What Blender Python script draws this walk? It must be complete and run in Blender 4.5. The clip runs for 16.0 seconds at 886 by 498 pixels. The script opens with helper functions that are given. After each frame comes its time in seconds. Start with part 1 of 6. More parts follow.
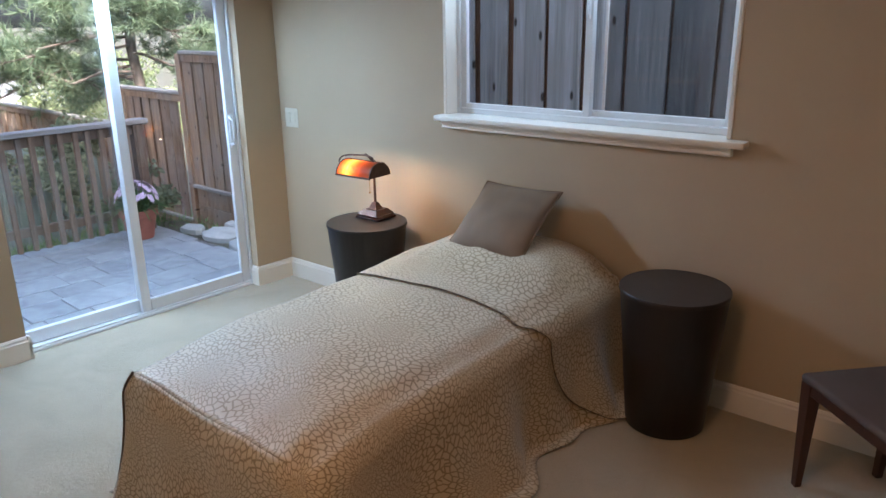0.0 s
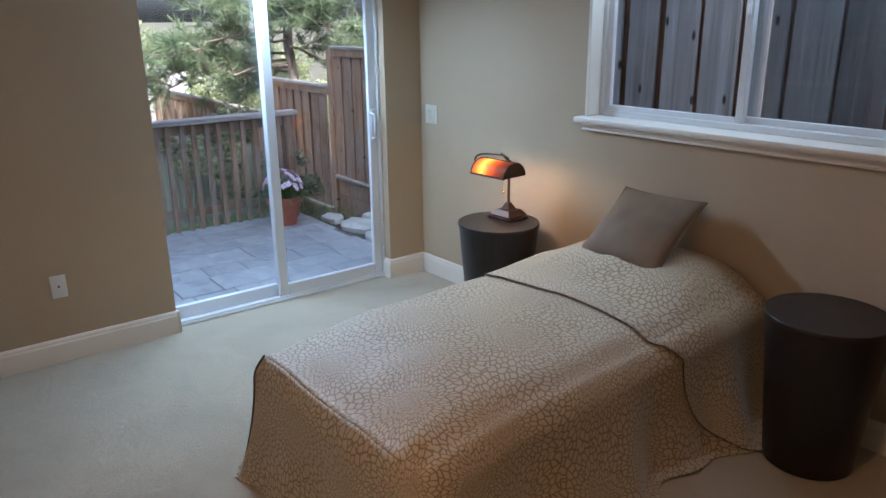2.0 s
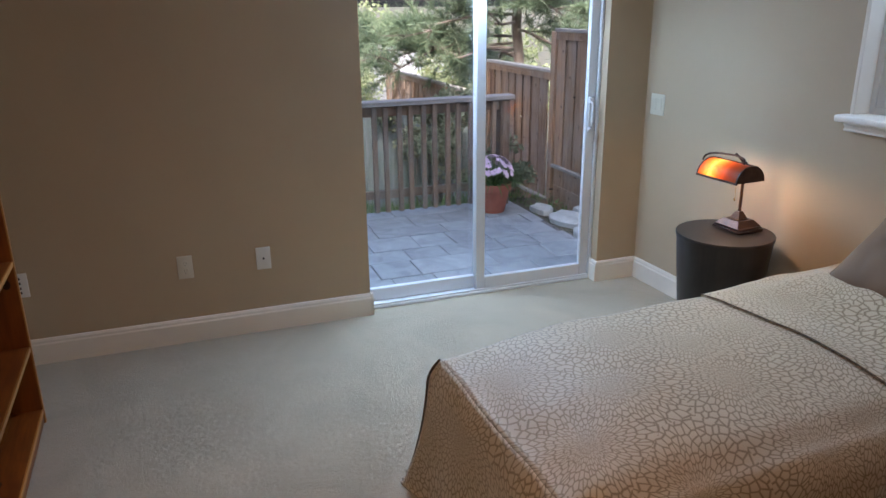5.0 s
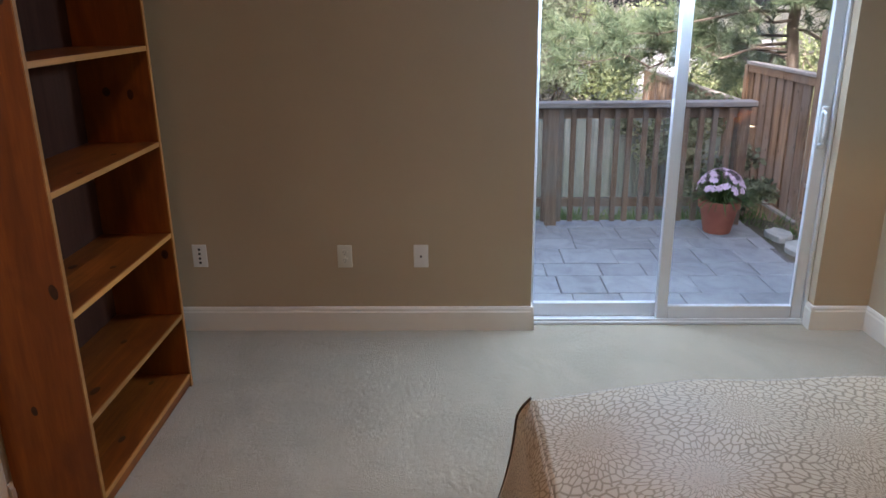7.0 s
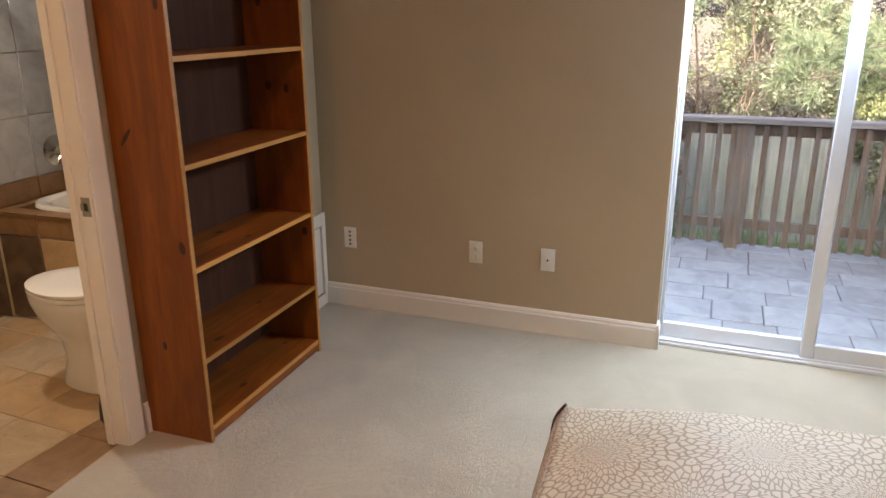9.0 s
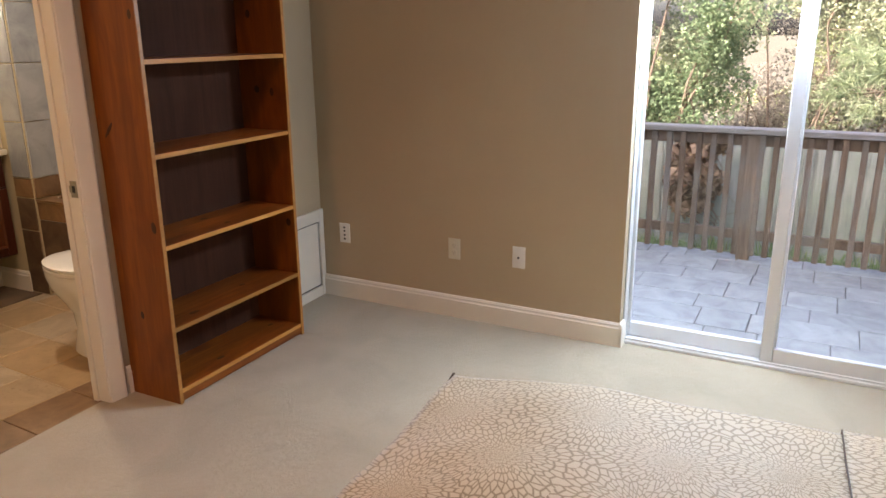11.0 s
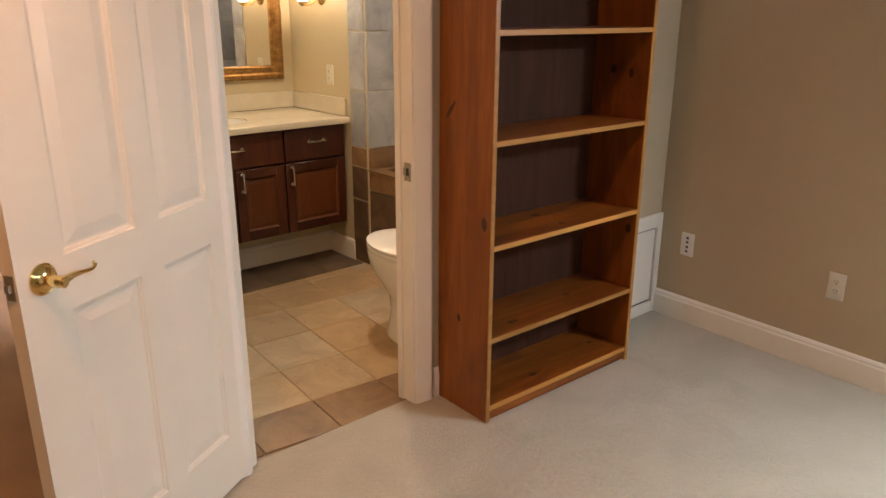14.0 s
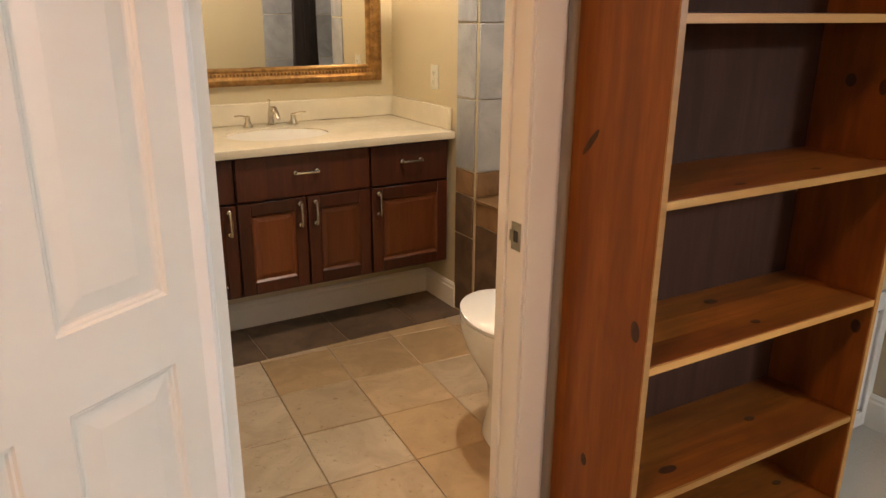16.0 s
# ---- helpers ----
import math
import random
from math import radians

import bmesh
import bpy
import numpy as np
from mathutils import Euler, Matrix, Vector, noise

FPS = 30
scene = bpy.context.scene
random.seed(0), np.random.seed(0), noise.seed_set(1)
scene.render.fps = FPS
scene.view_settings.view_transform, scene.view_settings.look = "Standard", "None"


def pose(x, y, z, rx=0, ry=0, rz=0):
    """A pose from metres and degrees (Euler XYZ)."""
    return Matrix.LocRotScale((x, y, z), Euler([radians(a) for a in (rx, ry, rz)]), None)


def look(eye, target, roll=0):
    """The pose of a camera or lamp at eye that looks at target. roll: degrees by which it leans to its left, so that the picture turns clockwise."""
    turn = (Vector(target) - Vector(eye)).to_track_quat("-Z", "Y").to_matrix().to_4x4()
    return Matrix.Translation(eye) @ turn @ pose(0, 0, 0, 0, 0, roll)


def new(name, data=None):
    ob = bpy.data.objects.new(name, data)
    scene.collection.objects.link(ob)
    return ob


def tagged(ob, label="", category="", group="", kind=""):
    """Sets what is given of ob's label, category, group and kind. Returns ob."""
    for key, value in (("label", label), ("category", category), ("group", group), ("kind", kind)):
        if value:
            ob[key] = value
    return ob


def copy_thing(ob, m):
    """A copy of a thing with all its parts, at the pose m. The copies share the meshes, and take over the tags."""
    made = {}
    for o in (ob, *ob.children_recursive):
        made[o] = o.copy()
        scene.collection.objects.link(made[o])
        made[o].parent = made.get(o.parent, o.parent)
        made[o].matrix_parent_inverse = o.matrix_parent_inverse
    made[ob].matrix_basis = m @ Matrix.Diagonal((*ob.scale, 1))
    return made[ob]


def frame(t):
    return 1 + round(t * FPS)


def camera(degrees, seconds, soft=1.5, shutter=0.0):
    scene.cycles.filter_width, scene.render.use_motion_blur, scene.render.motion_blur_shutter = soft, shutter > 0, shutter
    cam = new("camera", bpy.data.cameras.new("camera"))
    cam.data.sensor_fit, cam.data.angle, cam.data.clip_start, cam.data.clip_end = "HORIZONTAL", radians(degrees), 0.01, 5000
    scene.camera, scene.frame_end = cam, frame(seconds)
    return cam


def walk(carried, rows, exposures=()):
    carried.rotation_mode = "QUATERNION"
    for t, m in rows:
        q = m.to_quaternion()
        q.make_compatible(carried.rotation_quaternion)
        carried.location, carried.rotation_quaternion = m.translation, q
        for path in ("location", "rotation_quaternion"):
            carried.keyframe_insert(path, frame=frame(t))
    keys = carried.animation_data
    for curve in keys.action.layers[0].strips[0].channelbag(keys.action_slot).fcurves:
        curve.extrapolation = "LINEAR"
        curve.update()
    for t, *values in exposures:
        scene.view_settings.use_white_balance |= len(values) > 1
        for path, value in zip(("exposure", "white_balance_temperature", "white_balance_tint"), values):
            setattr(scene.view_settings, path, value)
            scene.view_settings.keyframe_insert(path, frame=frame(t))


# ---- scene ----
cam = camera(62.0, 16.0)
PATH = [
    (0, (0.214, -0.133, 1.645), (-1.008, 1.332, 1.044), -0.9),
    (0.5, (0.2, -0.12, 1.655), (-1.094, 1.279, 1.048), -0.7),
    (1, (0.192, -0.122, 1.659), (-1.167, 1.214, 1.054), -0.6),
    (1.5, (0.191, -0.114, 1.662), (-1.228, 1.158, 1.056), -0.6),
    (2, (0.189, -0.083, 1.653), (-1.286, 1.125, 1.048), -0.6),
    (2.5, (0.178, -0.026, 1.64), (-1.35, 1.113, 1.033), -0.4),
    (3, (0.172, 0.01, 1.634), (-1.424, 1.051, 1.025), -0.7),
    (5.3, (-0.056, 0.194, 1.607), (-1.853, 0.803, 0.977), -0.9),
    (5.5, (-0.059, 0.244, 1.597), (-1.885, 0.767, 0.972), -1.2),
    (6, (-0.043, 0.421, 1.596), (-1.927, 0.67, 0.975), -1.6),
    (6.5, (-0.1, 0.55, 1.572), (-1.998, 0.648, 0.95), -1.2),
    (7, (-0.216, 0.684, 1.568), (-2.115, 0.705, 0.94), -0.7),
    (7.5, (-0.339, 0.846, 1.565), (-2.231, 0.728, 0.928), -0.7),
    (8, (-0.367, 0.97, 1.567), (-2.213, 0.537, 0.932), -1.2),
    (8.5, (-0.289, 1.073, 1.555), (-2.117, 0.552, 0.934), -0.5),
    (9, (-0.186, 1.213, 1.568), (-1.995, 0.614, 0.959), -0.2),
    (9.2, (-0.183, 1.293, 1.593), (-1.979, 0.666, 0.977), -0.3),
    (11.3, (-0.161, 1.88, 1.518), (-1.855, 0.973, 0.962), -0.5),
    (11.5, (-0.2, 1.889, 1.52), (-1.843, 0.9, 0.951), -1.0),
    (12, (-0.255, 1.89, 1.525), (-1.765, 0.704, 0.965), -1.5),
    (12.5, (-0.267, 1.858, 1.532), (-1.673, 0.552, 0.97), -1.1),
    (13, (-0.285, 1.732, 1.521), (-1.599, 0.335, 0.954), -0.9),
    (13.5, (-0.362, 1.525, 1.512), (-1.632, 0.099, 0.918), -0.1),
    (14, (-0.507, 1.345, 1.499), (-1.755, -0.09, 0.881), 0.3),
    (14.5, (-0.68, 1.192, 1.489), (-1.791, -0.349, 0.865), -0.2),
    (15, (-0.802, 1.015, 1.475), (-1.826, -0.586, 0.852), -0.1),
    (15.5, (-0.943, 0.788, 1.473), (-1.946, -0.824, 0.845), 0.5),
    (16, (-1.14, 0.593, 1.444), (-2.122, -1.033, 0.82), 0.5),
]
EXPOSURES = [(0, 2.27, 5450, 12), (1.5, 1.95, 5400, 12), (3, 1.92, 5450, 14), (5.5, 1.88, 5650, 16), (7, 1.93, 5850, 18), (8, 2.05, 6250, 19), (9, 2.62, 6650, 20), (11.5, 2.65, 6850, 21), (13, 2.68, 7250, 22), (14.5, 2.82, 7100, 21), (16, 2.9, 6850, 19)]
walk(cam, [(t, look(eye, target, roll)) for t, eye, target, roll in PATH], EXPOSURES)


# ---- world and light ----
world = bpy.data.worlds.new("sky")
scene.world = world
world.use_nodes = True
wn = world.node_tree.nodes
sky = wn.new("ShaderNodeTexSky")
sky.sky_type = "NISHITA"
sky.sun_disc = False
sky.dust_density, sky.air_density, sky.ozone_density = 6.0, 0.8, 0.4
sky.sun_elevation, sky.sun_rotation = radians(38), radians(115)
world.node_tree.links.new(sky.outputs[0], wn["Background"].inputs[0])
wn["Background"].inputs[1].default_value = 0.15
sun = new("sun", bpy.data.lights.new("sun", "SUN"))
sun.data.energy, sun.data.angle, sun.data.color = 3.6, radians(0.6), (1.0, 0.93, 0.84)
sun.matrix_world = look((6.0, -2.8, 5.2), (0, 0, 0))


def area(name, eye, target, sx, sy, watts, colour):
    lamp = new(name, bpy.data.lights.new(name, "AREA"))
    lamp.data.shape, lamp.data.size, lamp.data.size_y = "RECTANGLE", sx, sy
    lamp.data.energy, lamp.data.color = watts, colour
    lamp.matrix_world = look(eye, target)
    return lamp


area("slider_daylight", (-3.73, 1.64, 1.95), (-3.2, 1.2, 0.0), 0.86, 0.2, 12.5, (0.63, 0.825, 1.0))
area("window_daylight", (-1.5, 2.86, 1.96), (-1.5, 1.4, 0.0), 1.36, 0.2, 1.5, (0.72, 0.89, 1.0))
# warm fill of a ceiling light that is only assumed, never in view
area("ceiling_light_glow", (-0.6, 0.3, 2.44), (-0.6, 0.3, 0.0), 0.3, 0.3, 3.2, (1.0, 0.45, 0.155))

# ---- materials ----
def mat(name, colour=(0.5, 0.5, 0.5), rough=0.6, metal=0.0):
    m = bpy.data.materials.new(name)
    m.use_nodes = True
    b = m.node_tree.nodes["Principled BSDF"]
    b.inputs["Base Color"].default_value = (*colour, 1)
    b.inputs["Roughness"].default_value = rough
    b.inputs["Metallic"].default_value = metal
    return m


def nd(m, kind, **values):
    n = m.node_tree.nodes.new("ShaderNode" + kind)
    for key, v in values.items():
        n.inputs[key].default_value = v
    return n


def ln(m, a, b):
    m.node_tree.links.new(a, b)


def bsdf(m):
    return m.node_tree.nodes["Principled BSDF"]


def coords(m, stretch=(1, 1, 1), uv=False, loc=(0, 0, 0)):
    tc = nd(m, "TexCoord")
    mp = nd(m, "Mapping")
    mp.inputs["Scale"].default_value = stretch
    mp.inputs["Location"].default_value = loc
    ln(m, tc.outputs["UV" if uv else "Object"], mp.inputs["Vector"])
    return mp.outputs[0]


def noise_tex(m, vec, scale, detail=4.0, rough=0.55, dist=0.0):
    n = nd(m, "TexNoise", Scale=scale, Detail=detail, Roughness=rough, Distortion=dist)
    ln(m, vec, n.inputs["Vector"])
    return n.outputs["Fac"]


def ramp(m, fac, stops):
    r = nd(m, "ValToRGB")
    e = r.color_ramp.elements
    while len(e) < len(stops):
        e.new(0.5)
    for el, (p, c) in zip(e, stops):
        el.position, el.color = p, (*c, 1) if len(c) == 3 else c
    ln(m, fac, r.inputs["Fac"])
    return r.outputs["Color"]


def mix(m, fac, a, b, blend="MIX"):
    n = m.node_tree.nodes.new("ShaderNodeMix")
    n.data_type, n.blend_type = "RGBA", blend
    for sock, v in ((n.inputs[0], fac), (n.inputs[6], a), (n.inputs[7], b)):
        if isinstance(v, (int, float)):
            sock.default_value = v
        elif isinstance(v, tuple):
            sock.default_value = (*v, 1)
        else:
            ln(m, v, sock)
    return n.outputs[2]


def math_node(m, op, a, b=0.0):
    n = m.node_tree.nodes.new("ShaderNodeMath")
    n.operation = op
    for sock, v in zip(n.inputs, (a, b)):
        if isinstance(v, (int, float)):
            sock.default_value = v
        else:
            ln(m, v, sock)
    return n.outputs[0]


def bump(m, height, strength=0.2, dist=0.01):
    b = nd(m, "Bump", Strength=strength, Distance=dist)
    ln(m, height, b.inputs["Height"])
    ln(m, b.outputs[0], bsdf(m).inputs["Normal"])


def base(m, col):
    ln(m, col, bsdf(m).inputs["Base Color"])


def shade(c, k):
    return tuple(v * k for v in c)


def plain(name, c, rough, metal=0.0, vary=0.12, scale=6.0, grain=60.0, depth=0.06, uv=False):
    """Paint, plastic or metal with faint wear at two scales."""
    m = mat(name, c, rough, metal)
    v = coords(m, uv=uv)
    big = noise_tex(m, v, scale, 3)
    base(m, ramp(m, big, [(0.3, shade(c, 1 - vary)), (0.7, shade(c, 1 + vary * 0.5))]))
    bump(m, noise_tex(m, v, grain, 3), depth, 0.004)
    rr = nd(m, "MapRange")
    rr.inputs["To Min"].default_value, rr.inputs["To Max"].default_value = rough * 0.85, min(1, rough * 1.15)
    ln(m, noise_tex(m, v, scale * 4, 3), rr.inputs["Value"])
    ln(m, rr.outputs[0], bsdf(m).inputs["Roughness"])
    return m


def wood(name, dark, light, rough=0.5, along="z", scale=1.0, knots=False, weather=None, depth=0.15, blotch=None):
    """Grain runs along one axis; each piece is shifted and toned by its own random number."""
    m = mat(name, light, rough)
    st = {"x": (0.07, 1, 1), "y": (1, 0.07, 1), "z": (1, 1, 0.07)}[along]
    tc, info = nd(m, "TexCoord"), nd(m, "ObjectInfo")
    off = nd(m, "VectorMath")
    off.operation = "ADD"
    ln(m, tc.outputs["Object"], off.inputs[0])
    sc = math_node(m, "MULTIPLY", info.outputs["Random"], 37.0)
    ln(m, sc, off.inputs[1])
    mp = nd(m, "Mapping")
    mp.inputs["Scale"].default_value = tuple(k * scale for k in st)
    ln(m, off.outputs[0], mp.inputs["Vector"])
    v = mp.outputs[0]
    g = noise_tex(m, v, 26, 6, 0.6, 0.6)
    fine = noise_tex(m, v, 140, 3, 0.6)
    both = math_node(m, "ADD", math_node(m, "MULTIPLY", g, 0.75), math_node(m, "MULTIPLY", fine, 0.25))
    col = ramp(m, both, [(0.32, dark), (0.5, tuple((a + b) / 2 for a, b in zip(dark, light))), (0.66, light)])
    tone = nd(m, "HueSaturation")
    ln(m, col, tone.inputs["Color"])
    mr = nd(m, "MapRange")
    mr.inputs["To Min"].default_value, mr.inputs["To Max"].default_value = 0.72, 1.22
    ln(m, info.outputs["Random"], mr.inputs["Value"])
    ln(m, mr.outputs[0], tone.inputs["Value"])
    col = tone.outputs[0]
    if blotch:
        st2 = nd(m, "Mapping")
        st2.inputs["Scale"].default_value = tuple(0.35 if k < 0.5 else 1.0 for k in st)
        ln(m, off.outputs[0], st2.inputs["Vector"])
        w = noise_tex(m, st2.outputs[0], 7.0, 3, 0.55, 1.2)
        col = mix(m, ramp(m, w, [(0.45, (0, 0, 0)), (0.72, (0.8, 0.8, 0.8))]), col, blotch)
    if weather:
        w = noise_tex(m, off.outputs[0], 2.6, 4, 0.6)
        col = mix(m, ramp(m, w, [(0.42, (0, 0, 0)), (0.66, (1, 1, 1))]), col, weather)
    if knots:
        vo = nd(m, "TexVoronoi", Scale=4.2, Randomness=1.0)
        vo.voronoi_dimensions = "2D"
        kp = nd(m, "Mapping")
        kp.inputs["Rotation"].default_value = (math.pi / 2, 0, 0)
        kp.inputs["Scale"].default_value = (1, 1, 0.95)
        ln(m, off.outputs[0], kp.inputs["Vector"])
        ln(m, kp.outputs[0], vo.inputs["Vector"])
        k = ramp(m, vo.outputs["Distance"], [(0.0, (1, 1, 1)), (0.03, (1, 1, 1)), (0.06, (0, 0, 0))])
        col = mix(m, k, col, shade(dark, 0.25))
    base(m, col)
    bump(m, both, depth, 0.006)
    return m


M = {}
c_wall = (0.475, 0.382, 0.258)
M["wall"] = plain("tan_wall_paint", c_wall, 0.75, vary=0.05, scale=1.2, grain=220, depth=0.10)
M["bathwall"] = plain("cream_wall_paint", (0.56, 0.47, 0.295), 0.6, vary=0.05, scale=1.2, grain=220, depth=0.08)
M["ceiling"] = plain("ceiling_paint", (0.72, 0.69, 0.63), 0.85, vary=0.04, scale=1.0, grain=150, depth=0.15)
M["trim"] = plain("white_trim_paint", (0.82, 0.77, 0.68), 0.4, vary=0.04, scale=3, grain=90, depth=0.03)
M["doorpaint"] = plain("white_door_paint", (0.76, 0.69, 0.565), 0.42, vary=0.05, scale=2.2, grain=120, depth=0.04)
M["vinyl"] = plain("white_vinyl", (0.72, 0.74, 0.75), 0.35, vary=0.04, scale=5, grain=60, depth=0.02)
M["plate"] = plain("white_plastic", (0.74, 0.73, 0.69), 0.35, vary=0.02, scale=20, grain=80, depth=0.01)
M["ivory"] = plain("ivory_plastic", (0.66, 0.63, 0.52), 0.35, vary=0.02, scale=20, grain=80, depth=0.01)
M["slot"] = plain("dark_slot", (0.03, 0.03, 0.03), 0.6)
M["brass"] = plain("polished_brass", (0.78, 0.58, 0.25), 0.16, 1.0, vary=0.1, scale=30, grain=40, depth=0.01)
M["nickel"] = plain("brushed_nickel", (0.62, 0.58, 0.51), 0.25, 1.0, vary=0.1, scale=30, grain=60, depth=0.01)
M["steel"] = plain("dull_steel", (0.42, 0.38, 0.30), 0.4, 1.0, vary=0.2, scale=40)
M["bronze"] = plain("aged_bronze", (0.06, 0.030, 0.018), 0.42, 0.6, vary=0.4, scale=22, grain=50, depth=0.05)
M["blackmetal"] = plain("black_metal", (0.025, 0.022, 0.02), 0.4, 0.5, vary=0.3, scale=20)
M["porcelain"] = plain("white_porcelain", (0.80, 0.79, 0.75), 0.12, vary=0.02, scale=4, grain=20, depth=0.005)
M["pot"] = plain("terracotta", (0.36, 0.12, 0.075), 0.8, vary=0.25, scale=9, grain=60, depth=0.12)
M["soil"] = plain("dark_soil", (0.035, 0.03, 0.022), 0.95, vary=0.4, scale=18, grain=50, depth=0.5)
M["counter"] = plain("cream_stone_counter", (0.70, 0.63, 0.48), 0.22, vary=0.07, scale=9, grain=60, depth=0.01)
M["curtain"] = plain("dark_curtain", (0.035, 0.025, 0.022), 0.85, vary=0.25, scale=12, grain=300, depth=0.1)
M["seat"] = plain("grey_brown_upholstery", (0.085, 0.058, 0.045), 0.9, vary=0.15, scale=6, grain=400, depth=0.2)
M["grout"] = plain("grey_grout", (0.36, 0.28, 0.19), 0.9, vary=0.1, scale=8, grain=200, depth=0.15)
M["lightgrout"] = plain("light_grout", (0.55, 0.53, 0.48), 0.9, vary=0.08, scale=8, grain=200, depth=0.1)
M["joint"] = plain("paver_joint", (0.15, 0.135, 0.13), 0.95, vary=0.3, scale=12, grain=90, depth=0.4)
M["housewall"] = plain("outside_stucco", (0.42, 0.38, 0.32), 0.9, vary=0.06, scale=2, grain=140, depth=0.3)
M["shingle"] = plain("grey_shingles", (0.30, 0.29, 0.28), 0.9, vary=0.25, scale=5, grain=50, depth=0.3)
M["petal"] = plain("pale_pink_petals", (0.74, 0.56, 0.68), 0.6, vary=0.25, scale=30, grain=90, depth=0.1)
M["bark"] = plain("brown_bark", (0.15, 0.115, 0.085), 0.95, vary=0.4, scale=9, grain=40, depth=0.8)

M["pine"] = wood("orange_pine", (0.17, 0.042, 0.005), (0.36, 0.108, 0.011), 0.42, "z", 0.55, blotch=(0.15, 0.036, 0.005), depth=0.03)
M["pine_x"] = wood("orange_pine_shelf", (0.14, 0.032, 0.004), (0.35, 0.100, 0.010), 0.42, "x", 0.6, blotch=(0.12, 0.026, 0.004), depth=0.03)
M["pineedge"] = wood("pale_pine_edge", (0.40, 0.17, 0.035), (0.52, 0.25, 0.065), 0.4, "x", 1.0, depth=0.04)
M["pineback"] = wood("dark_back_panel", (0.055, 0.020, 0.010), (0.095, 0.036, 0.018), 0.75, "z", 0.7, depth=0.04)
bsdf(M["pineback"]).inputs["Specular IOR Level"].default_value = 0.15
M["knot"] = plain("pine_knot", (0.06, 0.019, 0.007), 0.45, vary=0.4, scale=40)
M["espresso"] = wood("espresso_veneer", (0.010, 0.007, 0.006), (0.024, 0.016, 0.013), 0.36, "z", 1.0, depth=0.02)
M["cherry"] = wood("cherry_cabinet", (0.042, 0.010, 0.005), (0.085, 0.022, 0.009), 0.33, "z", 1.0, depth=0.03)
M["cherrypanel"] = wood("cherry_panel", (0.115, 0.030, 0.009), (0.19, 0.056, 0.016), 0.33, "z", 1.0, depth=0.03)
M["walnut"] = wood("walnut_leg", (0.045, 0.018, 0.010), (0.085, 0.034, 0.018), 0.4, "z", 1.0, depth=0.03)
M["fence"] = wood("brown_fence_board", (0.12, 0.066, 0.036), (0.40, 0.25, 0.145), 0.85, "z", 0.9, knots=True, weather=(0.26, 0.20, 0.155), depth=0.4)
M["rail"] = wood("weathered_rail", (0.11, 0.070, 0.045), (0.28, 0.19, 0.125), 0.85, "z", 0.9, weather=(0.20, 0.17, 0.14), depth=0.4)
M["railtop"] = wood("weathered_rail_cap", (0.24, 0.21, 0.18), (0.42, 0.39, 0.35), 0.85, "y", 0.9, depth=0.3)
M["greyfence"] = wood("grey_weathered_board", (0.15, 0.185, 0.22), (0.60, 0.69, 0.78), 0.85, "z", 0.8, knots=True, weather=(0.40, 0.46, 0.53), depth=0.6)
M["brownback"] = wood("shaded_brown_board", (0.06, 0.035, 0.025), (0.17, 0.10, 0.07), 0.9, "z", 0.9, depth=0.4)
M["farfence"] = wood("mossy_grey_board", (0.14, 0.17, 0.16), (0.31, 0.35, 0.33), 0.9, "z", 0.9, weather=(0.20, 0.25, 0.215), depth=0.3)


def carpet():
    m = mat("beige_carpet", (0.5, 0.45, 0.38), 1.0)
    v = coords(m)
    patch = noise_tex(m, v, 2.4, 4, 0.6, 0.8)
    tuft = noise_tex(m, v, 260, 2, 0.7)
    mid = noise_tex(m, v, 38, 3, 0.6)
    col = ramp(m, patch, [(0.36, (0.35, 0.288, 0.195)), (0.62, (0.49, 0.41, 0.285))])
    col = mix(m, 0.55, col, ramp(m, tuft, [(0.3, (0.25, 0.215, 0.15)), (0.7, (0.60, 0.53, 0.395))]))
    base(m, col)
    h = math_node(m, "ADD", math_node(m, "MULTIPLY", tuft, 0.6), math_node(m, "MULTIPLY", mid, 0.7))
    bump(m, h, 0.75, 0.012)
    bsdf(m).inputs["Sheen Weight"].default_value = 0.25
    return m


